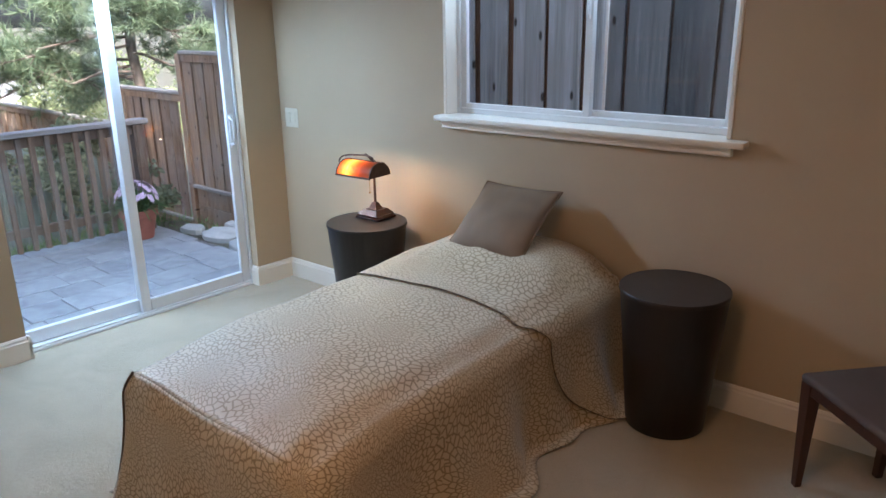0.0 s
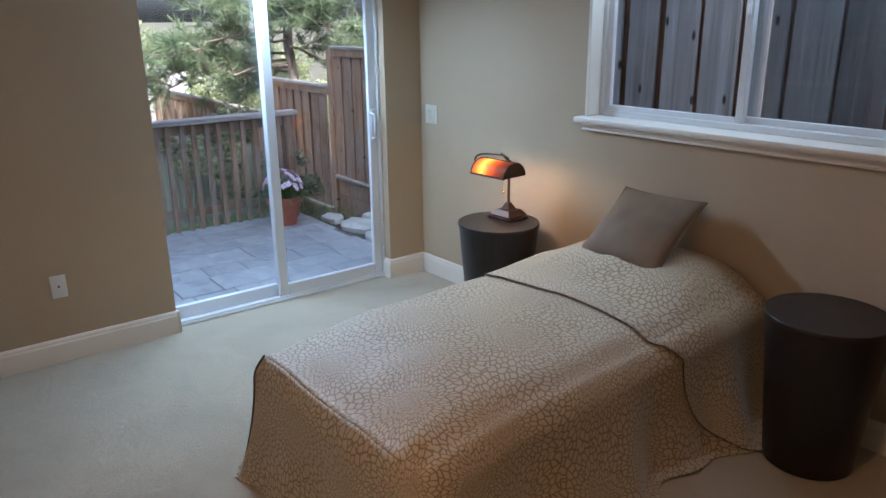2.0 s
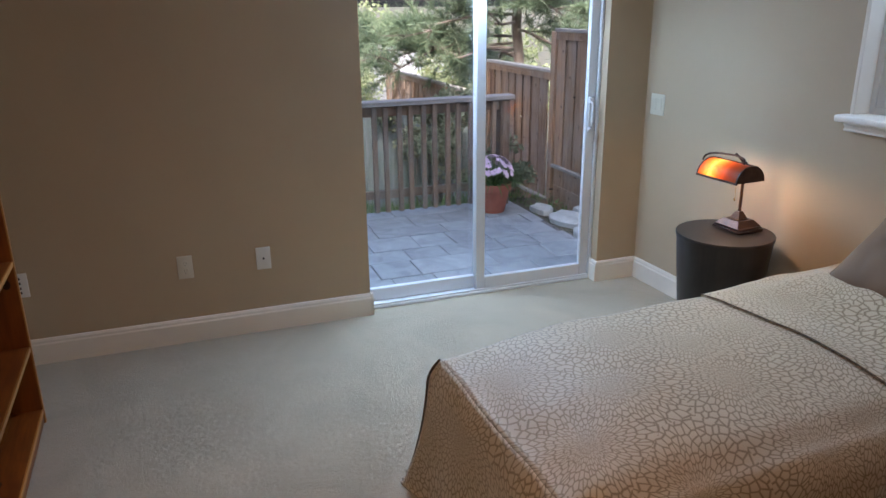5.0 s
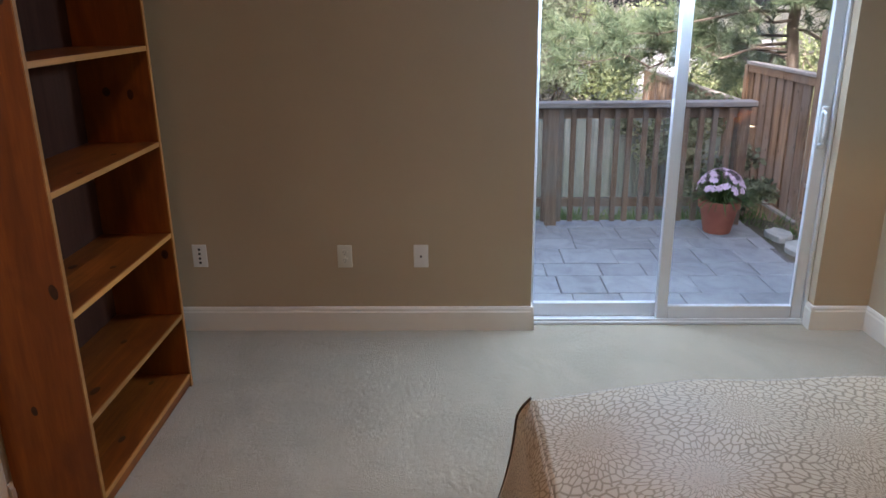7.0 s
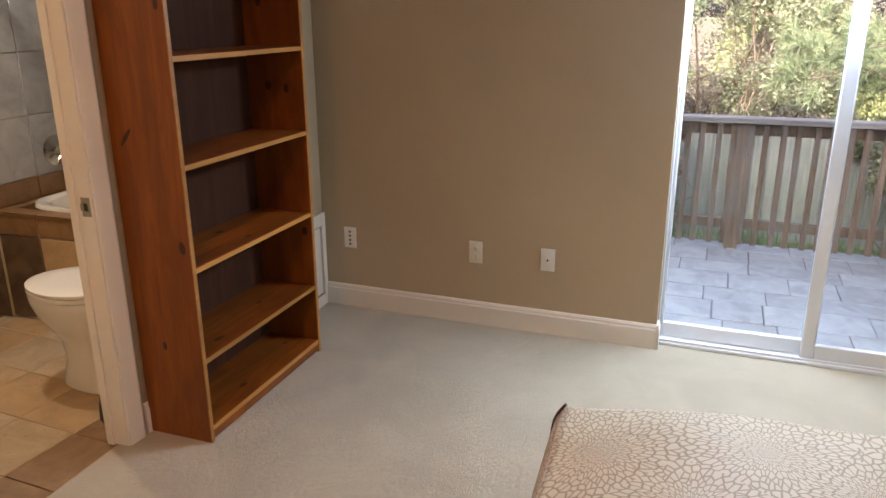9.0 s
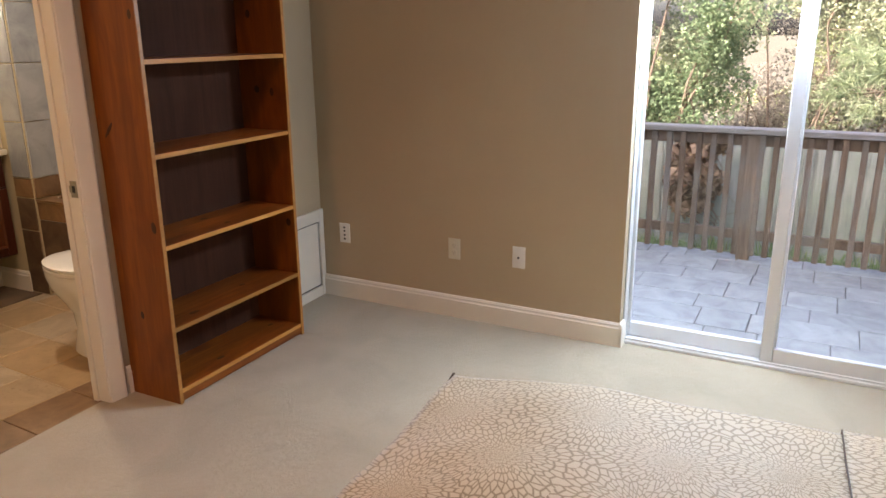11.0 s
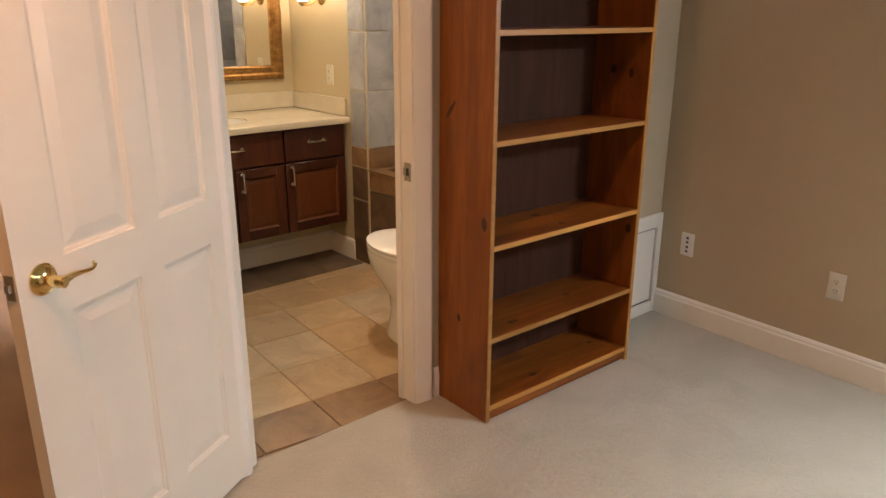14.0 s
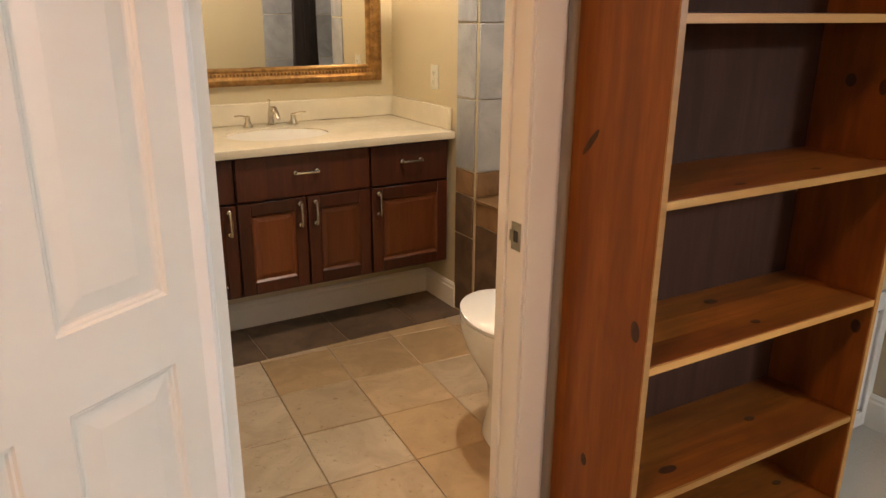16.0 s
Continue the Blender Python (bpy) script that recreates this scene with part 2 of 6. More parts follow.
def stone_tile(name, a, b, rough, vein=(0.5, 0.4, 0.3), ochre=None):
    m = mat(name, a, rough)
    tc, info = nd(m, "TexCoord"), nd(m, "ObjectInfo")
    geo = nd(m, "NewGeometry")
    rnd = math_node(m, "ADD", info.outputs["Random"], geo.outputs["Random Per Island"])
    off = nd(m, "VectorMath")
    off.operation = "ADD"
    ln(m, tc.outputs["Object"], off.inputs[0])
    ln(m, math_node(m, "MULTIPLY", rnd, 23.0), off.inputs[1])
    cloud = noise_tex(m, off.outputs[0], 5.5, 6, 0.6, 1.0)
    col = ramp(m, cloud, [(0.34, a), (0.66, b)])
    pit = noise_tex(m, off.outputs[0], 26, 5, 0.65, 1.4)
    col = mix(m, ramp(m, pit, [(0.60, (0, 0, 0)), (0.74, (0.7, 0.7, 0.7))]), col, vein)
    if ochre:
        pick = math_node(m, "FRACT", math_node(m, "MULTIPLY", rnd, 7.3))
        warm = mix(m, ramp(m, cloud, [(0.36, (0, 0, 0)), (0.62, (1, 1, 1))]), shade(ochre, 0.8), ochre)
        col = mix(m, ramp(m, pick, [(0.35, (0, 0, 0)), (0.85, (0.85, 0.85, 0.85))]), col, warm)
        specks = noise_tex(m, off.outputs[0], 48, 3, 0.5, 0.6)
        col = mix(m, ramp(m, specks, [(0.66, (0, 0, 0)), (0.71, (0.65, 0.65, 0.65))]), col, vein)
    tone = nd(m, "HueSaturation")
    mr = nd(m, "MapRange")
    mr.inputs["From Max"].default_value = 2.0
    mr.inputs["To Min"].default_value, mr.inputs["To Max"].default_value = 0.78, 1.2
    ln(m, rnd, mr.inputs["Value"])
    ln(m, mr.outputs[0], tone.inputs["Value"])
    ln(m, col, tone.inputs["Color"])
    base(m, tone.outputs[0])
    bump(m, noise_tex(m, off.outputs[0], 30, 5), 0.12, 0.004)
    return m


M["carpet"] = carpet()
M["tancarpet"] = plain("brown_passage_carpet", (0.34, 0.23, 0.14), 1.0, vary=0.2, scale=3, grain=260, depth=0.6)
M["travertine"] = stone_tile("beige_floor_tile", (0.47, 0.36, 0.235), (0.63, 0.51, 0.36), 0.3, (0.30, 0.19, 0.10), (0.52, 0.34, 0.165))
M["browntile"] = stone_tile("brown_border_tile", (0.18, 0.10, 0.045), (0.30, 0.175, 0.085), 0.32, (0.15, 0.08, 0.04))
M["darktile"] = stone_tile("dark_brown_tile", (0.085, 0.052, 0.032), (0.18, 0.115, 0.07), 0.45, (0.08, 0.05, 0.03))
M["greytile"] = stone_tile("grey_wall_tile", (0.30, 0.31, 0.32), (0.44, 0.445, 0.45), 0.25, (0.30, 0.28, 0.25))
M["slate"] = stone_tile("mauve_grey_paver", (0.255, 0.262, 0.262), (0.375, 0.385, 0.38), 0.7, (0.17, 0.14, 0.14))
M["flagstone"] = stone_tile("pale_flagstone", (0.34, 0.36, 0.34), (0.50, 0.51, 0.48), 0.85, (0.25, 0.27, 0.24))


def glass(name):
    m = mat(name, (1, 1, 1), 0.0)
    b = bsdf(m)
    b.inputs["Transmission Weight"].default_value = 1.0
    b.inputs["IOR"].default_value = 1.45
    return m


M["glass"] = glass("clear_glass")


def screen_mesh():
    """Fine dark insect screen: mostly holes."""
    m = mat("insect_screen", (0.03, 0.03, 0.032), 0.8)
    tr = nd(m, "BsdfTransparent")
    mx = nd(m, "MixShader", Fac=0.30)
    ln(m, tr.outputs[0], mx.inputs[1])
    ln(m, bsdf(m).outputs[0], mx.inputs[2])
    ln(m, mx.outputs[0], m.node_tree.nodes["Material Output"].inputs["Surface"])
    return m


M["screen"] = screen_mesh()
M["mirror"] = mat("mirror_silver", (0.9, 0.9, 0.88), 0.02, 1.0)


def bedspread():
    m = mat("petal_pattern_bedspread", (0.5, 0.42, 0.3), 0.62)
    uv = coords(m, uv=True)
    cell = nd(m, "TexVoronoi", Scale=3.3, Randomness=0.8)
    cell.voronoi_dimensions = "2D"
    ln(m, uv, cell.inputs["Vector"])
    d = nd(m, "VectorMath")
    d.operation = "SUBTRACT"
    sc = nd(m, "VectorMath")
    sc.operation = "MULTIPLY"
    ln(m, uv, sc.inputs[0])
    sc.inputs[1].default_value = (1, 1, 0)
    ln(m, sc.outputs[0], d.inputs[0])
    ln(m, cell.outputs["Position"], d.inputs[1])
    sep = nd(m, "SeparateXYZ")
    ln(m, d.outputs[0], sep.inputs[0])
    ang = math_node(m, "ARCTAN2", sep.outputs[1], sep.outputs[0])
    ln_vec = nd(m, "VectorMath")
    ln_vec.operation = "LENGTH"
    ln(m, d.outputs[0], ln_vec.inputs[0])
    r = ln_vec.outputs["Value"]
    lr = math_node(m, "POWER", math_node(m, "ADD", r, 0.004), 0.62)
    com = nd(m, "CombineXYZ")
    ln(m, math_node(m, "MULTIPLY", ang, 58 / 6.28318), com.inputs[0])
    ln(m, math_node(m, "MULTIPLY", lr, 27.0), com.inputs[1])
    edge = nd(m, "TexVoronoi", Scale=1.0, Randomness=1.0)
    edge.voronoi_dimensions, edge.feature = "2D", "DISTANCE_TO_EDGE"
    ln(m, com.outputs[0], edge.inputs["Vector"])
    line = ramp(m, edge.outputs["Distance"], [(0.05, (0, 0, 0)), (0.16, (1, 1, 1))])
    weave = noise_tex(m, uv, 420, 2)
    light = ramp(m, weave, [(0.3, (0.48, 0.39, 0.25)), (0.7, (0.58, 0.485, 0.33))])
    dark = ramp(m, weave, [(0.3, (0.205, 0.142, 0.068)), (0.7, (0.29, 0.215, 0.12))])
    base(m, mix(m, line, dark, light))
    h = math_node(m, "ADD", math_node(m, "MULTIPLY", line, 0.8), math_node(m, "MULTIPLY", weave, 0.25))
    bump(m, h, 0.09, 0.003)
    bsdf(m).inputs["Sheen Weight"].default_value = 0.3
    return m


M["bedspread"] = bedspread()
M["piping"] = plain("dark_piping", (0.10, 0.068, 0.042), 0.6, vary=0.2, scale=30)
M["cushion"] = plain("brown_satin_cushion", (0.165, 0.10, 0.048), 0.68, vary=0.22, scale=7, grain=260, depth=0.25)
bsdf(M["cushion"]).inputs["Sheen Weight"].default_value = 0.08


def leaf_mat(name, a, b, c):
    m = mat(name, a, 0.55)
    geo = nd(m, "NewGeometry")
    v = coords(m)
    big = noise_tex(m, v, 0.8, 3)
    r = math_node(m, "ADD", math_node(m, "MULTIPLY", geo.outputs["Random Per Island"], 0.6), math_node(m, "MULTIPLY", big, 0.5))
    base(m, ramp(m, r, [(0.15, a), (0.5, b), (0.85, c)]))
    tr = nd(m, "BsdfTranslucent")
    ln(m, bsdf(m).inputs["Base Color"].links[0].from_socket, tr.inputs["Color"])
    mx = nd(m, "MixShader", Fac=0.4)
    ln(m, bsdf(m).outputs[0], mx.inputs[1])
    ln(m, tr.outputs[0], mx.inputs[2])
    ln(m, mx.outputs[0], m.node_tree.nodes["Material Output"].inputs["Surface"])
    return m


M["needles"] = leaf_mat("pine_needles", (0.085, 0.125, 0.07), (0.15, 0.20, 0.11), (0.26, 0.31, 0.165))
M["leaves"] = leaf_mat("yellow_green_leaves", (0.15, 0.18, 0.075), (0.26, 0.30, 0.13), (0.38, 0.40, 0.20))
M["willow"] = leaf_mat("grey_green_leaves", (0.11, 0.14, 0.085), (0.20, 0.23, 0.14), (0.30, 0.33, 0.21))
M["bush"] = leaf_mat("green_bush_leaves", (0.07, 0.115, 0.06), (0.12, 0.18, 0.09), (0.19, 0.26, 0.14))
M["twig"] = leaf_mat("grey_brown_twigs", (0.15, 0.135, 0.11), (0.25, 0.225, 0.185), (0.38, 0.35, 0.29))
M["dry"] = leaf_mat("dry_twigs", (0.12, 0.085, 0.055), (0.24, 0.17, 0.11), (0.38, 0.29, 0.20))
M["grass"] = leaf_mat("grass_blades", (0.045, 0.09, 0.02), (0.085, 0.16, 0.04), (0.16, 0.25, 0.07))
M["ground"] = plain("garden_soil", (0.10, 0.09, 0.055), 0.95, vary=0.4, scale=1.5, grain=30, depth=0.5)


def glow(name, colour, strength):
    m = mat(name, colour, 0.4)
    bsdf(m).inputs["Emission Color"].default_value = (*colour, 1)
    bsdf(m).inputs["Emission Strength"].default_value = strength
    return m


def mica():
    m = mat("amber_mica", (0.30, 0.05, 0.008), 0.5)
    bsdf(m).inputs["Specular IOR Level"].default_value = 0.1
    v = coords(m)
    n = noise_tex(m, v, 26, 5, 0.6, 1.5)
    # the bulb behind the middle of the shade makes it brightest there
    sep = nd(m, "SeparateXYZ")
    ln(m, v, sep.inputs[0])
    far = math_node(m, "MULTIPLY", math_node(m, "ABSOLUTE", math_node(m, "ADD", sep.outputs[0], 0.05)), 8.5)
    hot = math_node(m, "SUBTRACT", 1.0, far)
    mixv = math_node(m, "ADD", math_node(m, "MULTIPLY", hot, 0.75), math_node(m, "MULTIPLY", n, 0.35))
    col = ramp(m, mixv, [(0.2, (0.26, 0.020, 0.002)), (0.55, (0.80, 0.085, 0.006)), (0.85, (1.0, 0.30, 0.02)), (1.0, (1.0, 0.55, 0.10))])
    ln(m, col, bsdf(m).inputs["Emission Color"])
    ln(m, math_node(m, "ADD", math_node(m, "MULTIPLY", mixv, 0.78), 0.03), bsdf(m).inputs["Emission Strength"])
    return m


M["mica"] = mica()
M["frosted"] = glow("lit_frosted_glass", (1.0, 0.84, 0.62), 1.3)
M["goldframe"] = plain("antique_gold", (0.34, 0.18, 0.055), 0.35, 0.7, vary=0.45, scale=30, grain=60, depth=0.3)


# ---- building helpers ----
def add_box(bm, lo, hi, m=None, bevel=0.0, seg=1):
    c = [(a + b) / 2 for a, b in zip(lo, hi)]
    s = [abs(b - a) for a, b in zip(lo, hi)]
    t = Matrix.Translation(c) @ Matrix.Diagonal((*s, 1))
    made = bmesh.ops.create_cube(bm, size=1, matrix=(m @ t) if m is not None else t)
    if bevel > 0:
        edges = list({e for v in made["verts"] for e in v.link_edges})
        bmesh.ops.bevel(bm, geom=edges, offset=bevel, segments=seg, affect="EDGES", profile=0.5)
    return bm


def add_cyl(bm, p0, p1, r0, r1=None, n=16, caps=True):
    p0, p1 = Vector(p0), Vector(p1)
    d = p1 - p0
    t = Matrix.Translation((p0 + p1) / 2) @ d.to_track_quat("Z", "Y").to_matrix().to_4x4()
    bmesh.ops.create_cone(bm, cap_ends=caps, segments=n, radius1=r0, radius2=r0 if r1 is None else r1, depth=d.length, matrix=t)
    return bm


def add_lathe(bm, profile, n=32, at=(0, 0, 0), sx=1.0, sy=1.0):
    rings = []
    for r, z in profile:
        rings.append([bm.verts.new((at[0] + sx * r * math.cos(2 * math.pi * k / n), at[1] + sy * r * math.sin(2 * math.pi * k / n), at[2] + z)) for k in range(n)])
    for a, b in zip(rings, rings[1:]):
        for k in range(n):
            bm.faces.new((a[k], a[(k + 1) % n], b[(k + 1) % n], b[k]))
    if profile[0][0] > 1e-5:
        bm.faces.new(rings[0][::-1])
    if profile[-1][0] > 1e-5:
        bm.faces.new(rings[-1])
    return bm


def add_tube(bm, pts, r, n=8, radii=None):
    """A tube through points."""
    pts = [Vector(p) for p in pts]
    rings = []
    up = Vector((0, 0, 1))
    for i, p in enumerate(pts):
        d = (pts[min(i + 1, len(pts) - 1)] - pts[max(i - 1, 0)]).normalized()
        ref = up if abs(d.z) < 0.95 else Vector((1, 0, 0))
        a = d.cross(ref).normalized()
        b = a.cross(d)
        rr = radii[i] if radii else r
        rings.append([bm.verts.new(p + rr * (math.cos(2 * math.pi * k / n) * a + math.sin(2 * math.pi * k / n) * b)) for k in range(n)])
    for x, y in zip(rings, rings[1:]):
        for k in range(n):
            bm.faces.new((x[k], x[(k + 1) % n], y[(k + 1) % n], y[k]))
    bm.faces.new(rings[0])
    bm.faces.new(rings[-1][::-1])
    return bm


def arc(p0, p1, p2, n=10):
    p0, p1, p2 = Vector(p0), Vector(p1), Vector(p2)
    return [(1 - t) ** 2 * p0 + 2 * t * (1 - t) * p1 + t * t * p2 for t in [k / n for k in range(n + 1)]]


def part(name, bm, material, parent=None, label="", smooth=False):
    me = bpy.data.meshes.new(name)
    bmesh.ops.recalc_face_normals(bm, faces=bm.faces[:])
    bm.to_mesh(me)
    bm.free()
    me.materials.append(material)
    if smooth:
        me.shade_smooth()
        me.set_sharp_from_angle(angle=radians(38))
    ob = new(name, me)
    if parent is not None:
        ob.parent = parent
    if label:
        ob["label"] = label
    return ob


def box(name, lo, hi, material, parent=None, bevel=0.0, label="", m=None, seg=1):
    bm = bmesh.new()
    add_box(bm, lo, hi, m, bevel, seg)
    return part(name, bm, material, parent, label, smooth=bevel > 0)


def thing(name, m, label, category, group="", kind=""):
    e = new(name)
    e.empty_display_size = 0.1
    e.matrix_world = m
    return tagged(e, label, category, group, kind)


def cloud_mesh(name, verts, faces, material, parent=None, label=""):
    me = bpy.data.meshes.new(name)
    me.from_pydata([tuple(v) for v in verts], [], faces)
    me.materials.append(material)
    ob = new(name, me)
    if parent is not None:
        ob.parent = parent
    if label:
        ob["label"] = label
    return ob


def structure(ob, label, category):
    return tagged(ob, label, category, kind="structure")


SW = pose(-3.68, 0.10, 0, 0, 0, -2.2)  # the garden wall: local y runs along it, local x points into the room

# ---- the large structure ----
CEIL = 2.55
Y_WIN, Y_BATH = 2.83, -0.70

bm = bmesh.new()
for lo, hi in (((-0.16, -3.1, -0.3), (0, 1.06, CEIL)), ((-0.16, 2.465, -0.3), (0, 2.95, CEIL)), ((-0.16, 1.06, 2.06), (0, 2.465, CEIL)), ((-0.16, 1.06, -0.3), (0, 2.465, -0.005))):
    add_box(bm, lo, hi, SW)
structure(part("wall_west", bm, M["wall"]), "tan painted wall with a sliding door opening to the patio", "wall")

bm = bmesh.new()
for lo, hi in (((-3.75, Y_WIN, -0.3), (-2.235, Y_WIN + 0.16, CEIL)), ((-0.765, Y_WIN, -0.3), (2.4, Y_WIN + 0.16, CEIL)), ((-2.235, Y_WIN, -0.3), (-0.765, Y_WIN + 0.16, 1.13)), ((-2.235, Y_WIN, 2.1), (-0.765, Y_WIN + 0.16, CEIL))):
    add_box(bm, lo, hi)
structure(part("wall_north", bm, M["wall"]), "tan painted wall with a high sliding window", "wall")

bm = bmesh.new()
for lo, hi in (((-3.95, -0.80, -0.3), (-3.16, -0.655, CEIL)), ((-3.16, -0.80, -0.3), (-2.15, Y_BATH, CEIL)), ((-1.415, -0.82, -0.3), (-1.30, Y_BATH, CEIL)), ((-2.15, -0.82, 2.05), (-1.415, Y_BATH, CEIL)), ((-1.30, -0.82, 2.25), (-0.20, Y_BATH, CEIL)), ((-0.20, -0.82, -0.3), (2.4, Y_BATH, CEIL))):
    add_box(bm, lo, hi)
structure(part("wall_south", bm, M["wall"]), "tan painted wall with the bathroom doorway and the hall opening", "wall")
structure(box("wall_east", (2.4, -0.95, -0.3), (2.52, 3.0, CEIL), M["wall"]), "plain tan wall closing the bedroom", "wall")
structure(box("ceiling", (-4.0, -0.82, CEIL), (2.5, 3.0, CEIL + 0.15), M["ceiling"]), "plain white painted ceiling", "ceiling")
structure(box("floor", (-3.9, -0.745, -0.3), (2.45, 2.9, 0.0), M["carpet"]), "cream beige cut-pile carpet floor", "floor")

# bathroom shell
structure(box("wall_bath_east", (-1.43, -3.12, -0.3), (-1.33, -0.82, CEIL), M["bathwall"]), "cream painted partition between bathroom and hall", "wall")
structure(box("wall_bath_south", (-4.1, -3.12, -0.3), (-1.43, -3.0, CEIL), M["bathwall"]), "cream painted bathroom wall behind the vanity", "wall")
structure(box("wall_bath_wing", (-3.95, -3.0, -0.3), (-2.985, -2.18, CEIL), M["bathwall"]), "cream painted wing wall beside the vanity", "wall")
structure(box("wall_bath_north", (-3.80, -0.812, 0.0), (-2.15, -0.80, CEIL), M["bathwall"]), "cream bathroom side of the partition wall", "wall")
structure(box("ceiling_bath", (-4.1, -3.12, CEIL), (-1.33, -0.82, CEIL + 0.15), M["ceiling"]), "plain white bathroom ceiling", "ceiling")
structure(box("floor_bath", (-3.95, -3.1, -0.3), (-1.43, -0.75, -0.012), M["grout"]), "grouted bathroom floor under the tiles", "floor")

# hall and far room shell
structure(box("floor_hall", (-4.2, -7.6, -0.3), (2.4, -3.12, -0.004), M["tancarpet"]), "beige carpet of the far room", "floor")
structure(box("floor_passage", (-1.33, -3.12, -0.3), (-0.1, -0.745, -0.002), M["tancarpet"]), "beige carpet of the passage", "floor")
structure(box("wall_hall_east", (-0.20, -3.3, -0.3), (-0.08, -0.82, CEIL), M["wall"]), "tan wall of the passage", "wall")
structure(box("wall_far", (-4.2, -7.72, -0.3), (2.4, -7.6, CEIL), M["wall"]), "plain wall of the far room", "wall")
structure(box("wall_far_west", (-4.32, -7.72, -0.3), (-4.2, -3.12, CEIL), M["wall"]), "plain side wall of the far room", "wall")
structure(box("wall_far_east", (2.4, -7.72, -0.3), (2.52, -0.95, CEIL), M["wall"]), "plain side wall of the far room", "wall")
structure(box("ceiling_hall", (-4.3, -7.7, CEIL), (2.5, -0.82, CEIL + 0.15), M["ceiling"]), "plain white ceiling of the passage", "ceiling")


def baseboard(name, m, x0, x1, label):
    """Runs along local x with its face towards local -y."""
    e = thing(name, m, label, "baseboard", kind="structure")
    bm = bmesh.new()
    pts = [(0, 0), (-0.016, 0), (-0.016, 0.098), (-0.012, 0.106), (-0.012, 0.115), (-0.006, 0.126), (0, 0.126)]
    ends = [[bm.verts.new((x, y, z)) for y, z in pts] for x in (x0, x1)]
    for k in range(len(pts)):
        j = (k + 1) % len(pts)
        bm.faces.new((ends[0][k], ends[0][j], ends[1][j], ends[1][k]))
    bm.faces.new(ends[0])
    bm.faces.new(ends[1][::-1])
    part("board", bm, M["trim"], e)
    return e


WB = "white moulded baseboard along the tan wall above the carpet"
baseboard("baseboard_west", SW @ pose(0.0, 0, 0, 0, 0, 90), -0.78, 1.075, WB)
baseboard("baseboard_return_a", SW @ pose(-0.0, 1.06, 0, 0, 0, 180), -0.016, 0.075, WB)
baseboard("baseboard_corner", SW @ pose(0.0, 0, 0, 0, 0, 90), 2.45, 2.74, WB)
baseboard("baseboard_return_b", SW @ pose(-0.0, 2.465, 0, 0, 0, 0), -0.075, 0.016, WB)
baseboard("baseboard_north", pose(0, Y_WIN, 0), -3.58, 2.4, WB)
baseboard("baseboard_south", pose(0, Y_BATH, 0, 0, 0, 180), 2.235, 2.262, WB)
baseboard("baseboard_vanity", pose(0, -2.62, 0, 0, 0, 180), 1.43, 2.97, "white baseboard on the recessed wall under the vanity")
baseboard("baseboard_wing", pose(-2.985, 0, 0, 0, 0, 90), -2.62, -2.33, "white baseboard at the foot of the wing wall")
baseboard("baseboard_passage", pose(-1.33, 0, 0, 0, 0, 90), -3.1, -0.82, "white baseboard along the passage")
structure(box("wall_vanity_base", (-2.985, -3.0, 0.0), (-1.43, -2.62, 0.24), M["bathwall"]), "recessed base wall under the floating vanity", "wall")


# ---- sliding door to the patio ----
def sash(parent, name, y0, y1, x, z0, z1, stile=0.055, rail=0.075, depth=0.035, first=None):
    """A glazed panel in the plane x (its middle); runs along local y."""
    first = stile if first is None else first
    fr = new(name)
    fr.parent = parent
    for nm, lo, hi in (("stile", (x - depth / 2, y0, z0), (x + depth / 2, y0 + first, z1)), ("stile", (x - depth / 2, y1 - stile, z0), (x + depth / 2, y1, z1)),
                       ("rail", (x - depth / 2, y0 + first, z0), (x + depth / 2, y1 - stile, z0 + rail)), ("rail", (x - depth / 2, y0 + first, z1 - rail), (x + depth / 2, y1 - stile, z1))):
        box(nm, lo, hi, M["vinyl"], fr, 0.004)
    g = box("pane", (x - 0.004, y0 + first - 0.006, z0 + rail - 0.006), (x + 0.004, y1 - stile + 0.006, z1 - rail + 0.006), M["glass"], fr)
    g.visible_shadow = False
    return fr


door = thing("door_1", SW, "white framed glass sliding door, closed, facing the patio", "sliding door", kind="structure")
for nm, lo, hi in (("jamb", (-0.17, 1.061, 0.0), (-0.06, 1.068, 2.05)), ("jamb", (-0.17, 2.446, 0.0), (-0.06, 2.464, 2.05)), ("head", (-0.17, 1.068, 2.02), (-0.06, 2.446, 2.058)), ("sill_track", (-0.17, 1.068, 0.0), (-0.05, 2.446, 0.018))):
    box(nm, lo, hi, M["vinyl"], door, 0.003)
box("track_lip", (-0.064, 1.068, 0.018), (-0.056, 2.446, 0.03), M["vinyl"], door)
sash(door, "fixed_panel", 1.068, 1.775, -0.137, 0.02, 2.02, first=0.016)
slide = sash(door, "sliding_panel", 1.71, 2.444, -0.09, 0.02, 2.02)
bm = bmesh.new()
add_box(bm, (-0.073, 2.395, 0.90), (-0.062, 2.43, 1.10), None, 0.004)
add_tube(bm, [(-0.063, 2.403, 0.92), (-0.035, 2.403, 0.93), (-0.03, 2.403, 0.96), (-0.03, 2.403, 1.04), (-0.035, 2.403, 1.07), (-0.063, 2.403, 1.08)], 0.008)
part("pull_handle", bm, M["vinyl"], door, "white pull handle of the sliding panel", True)

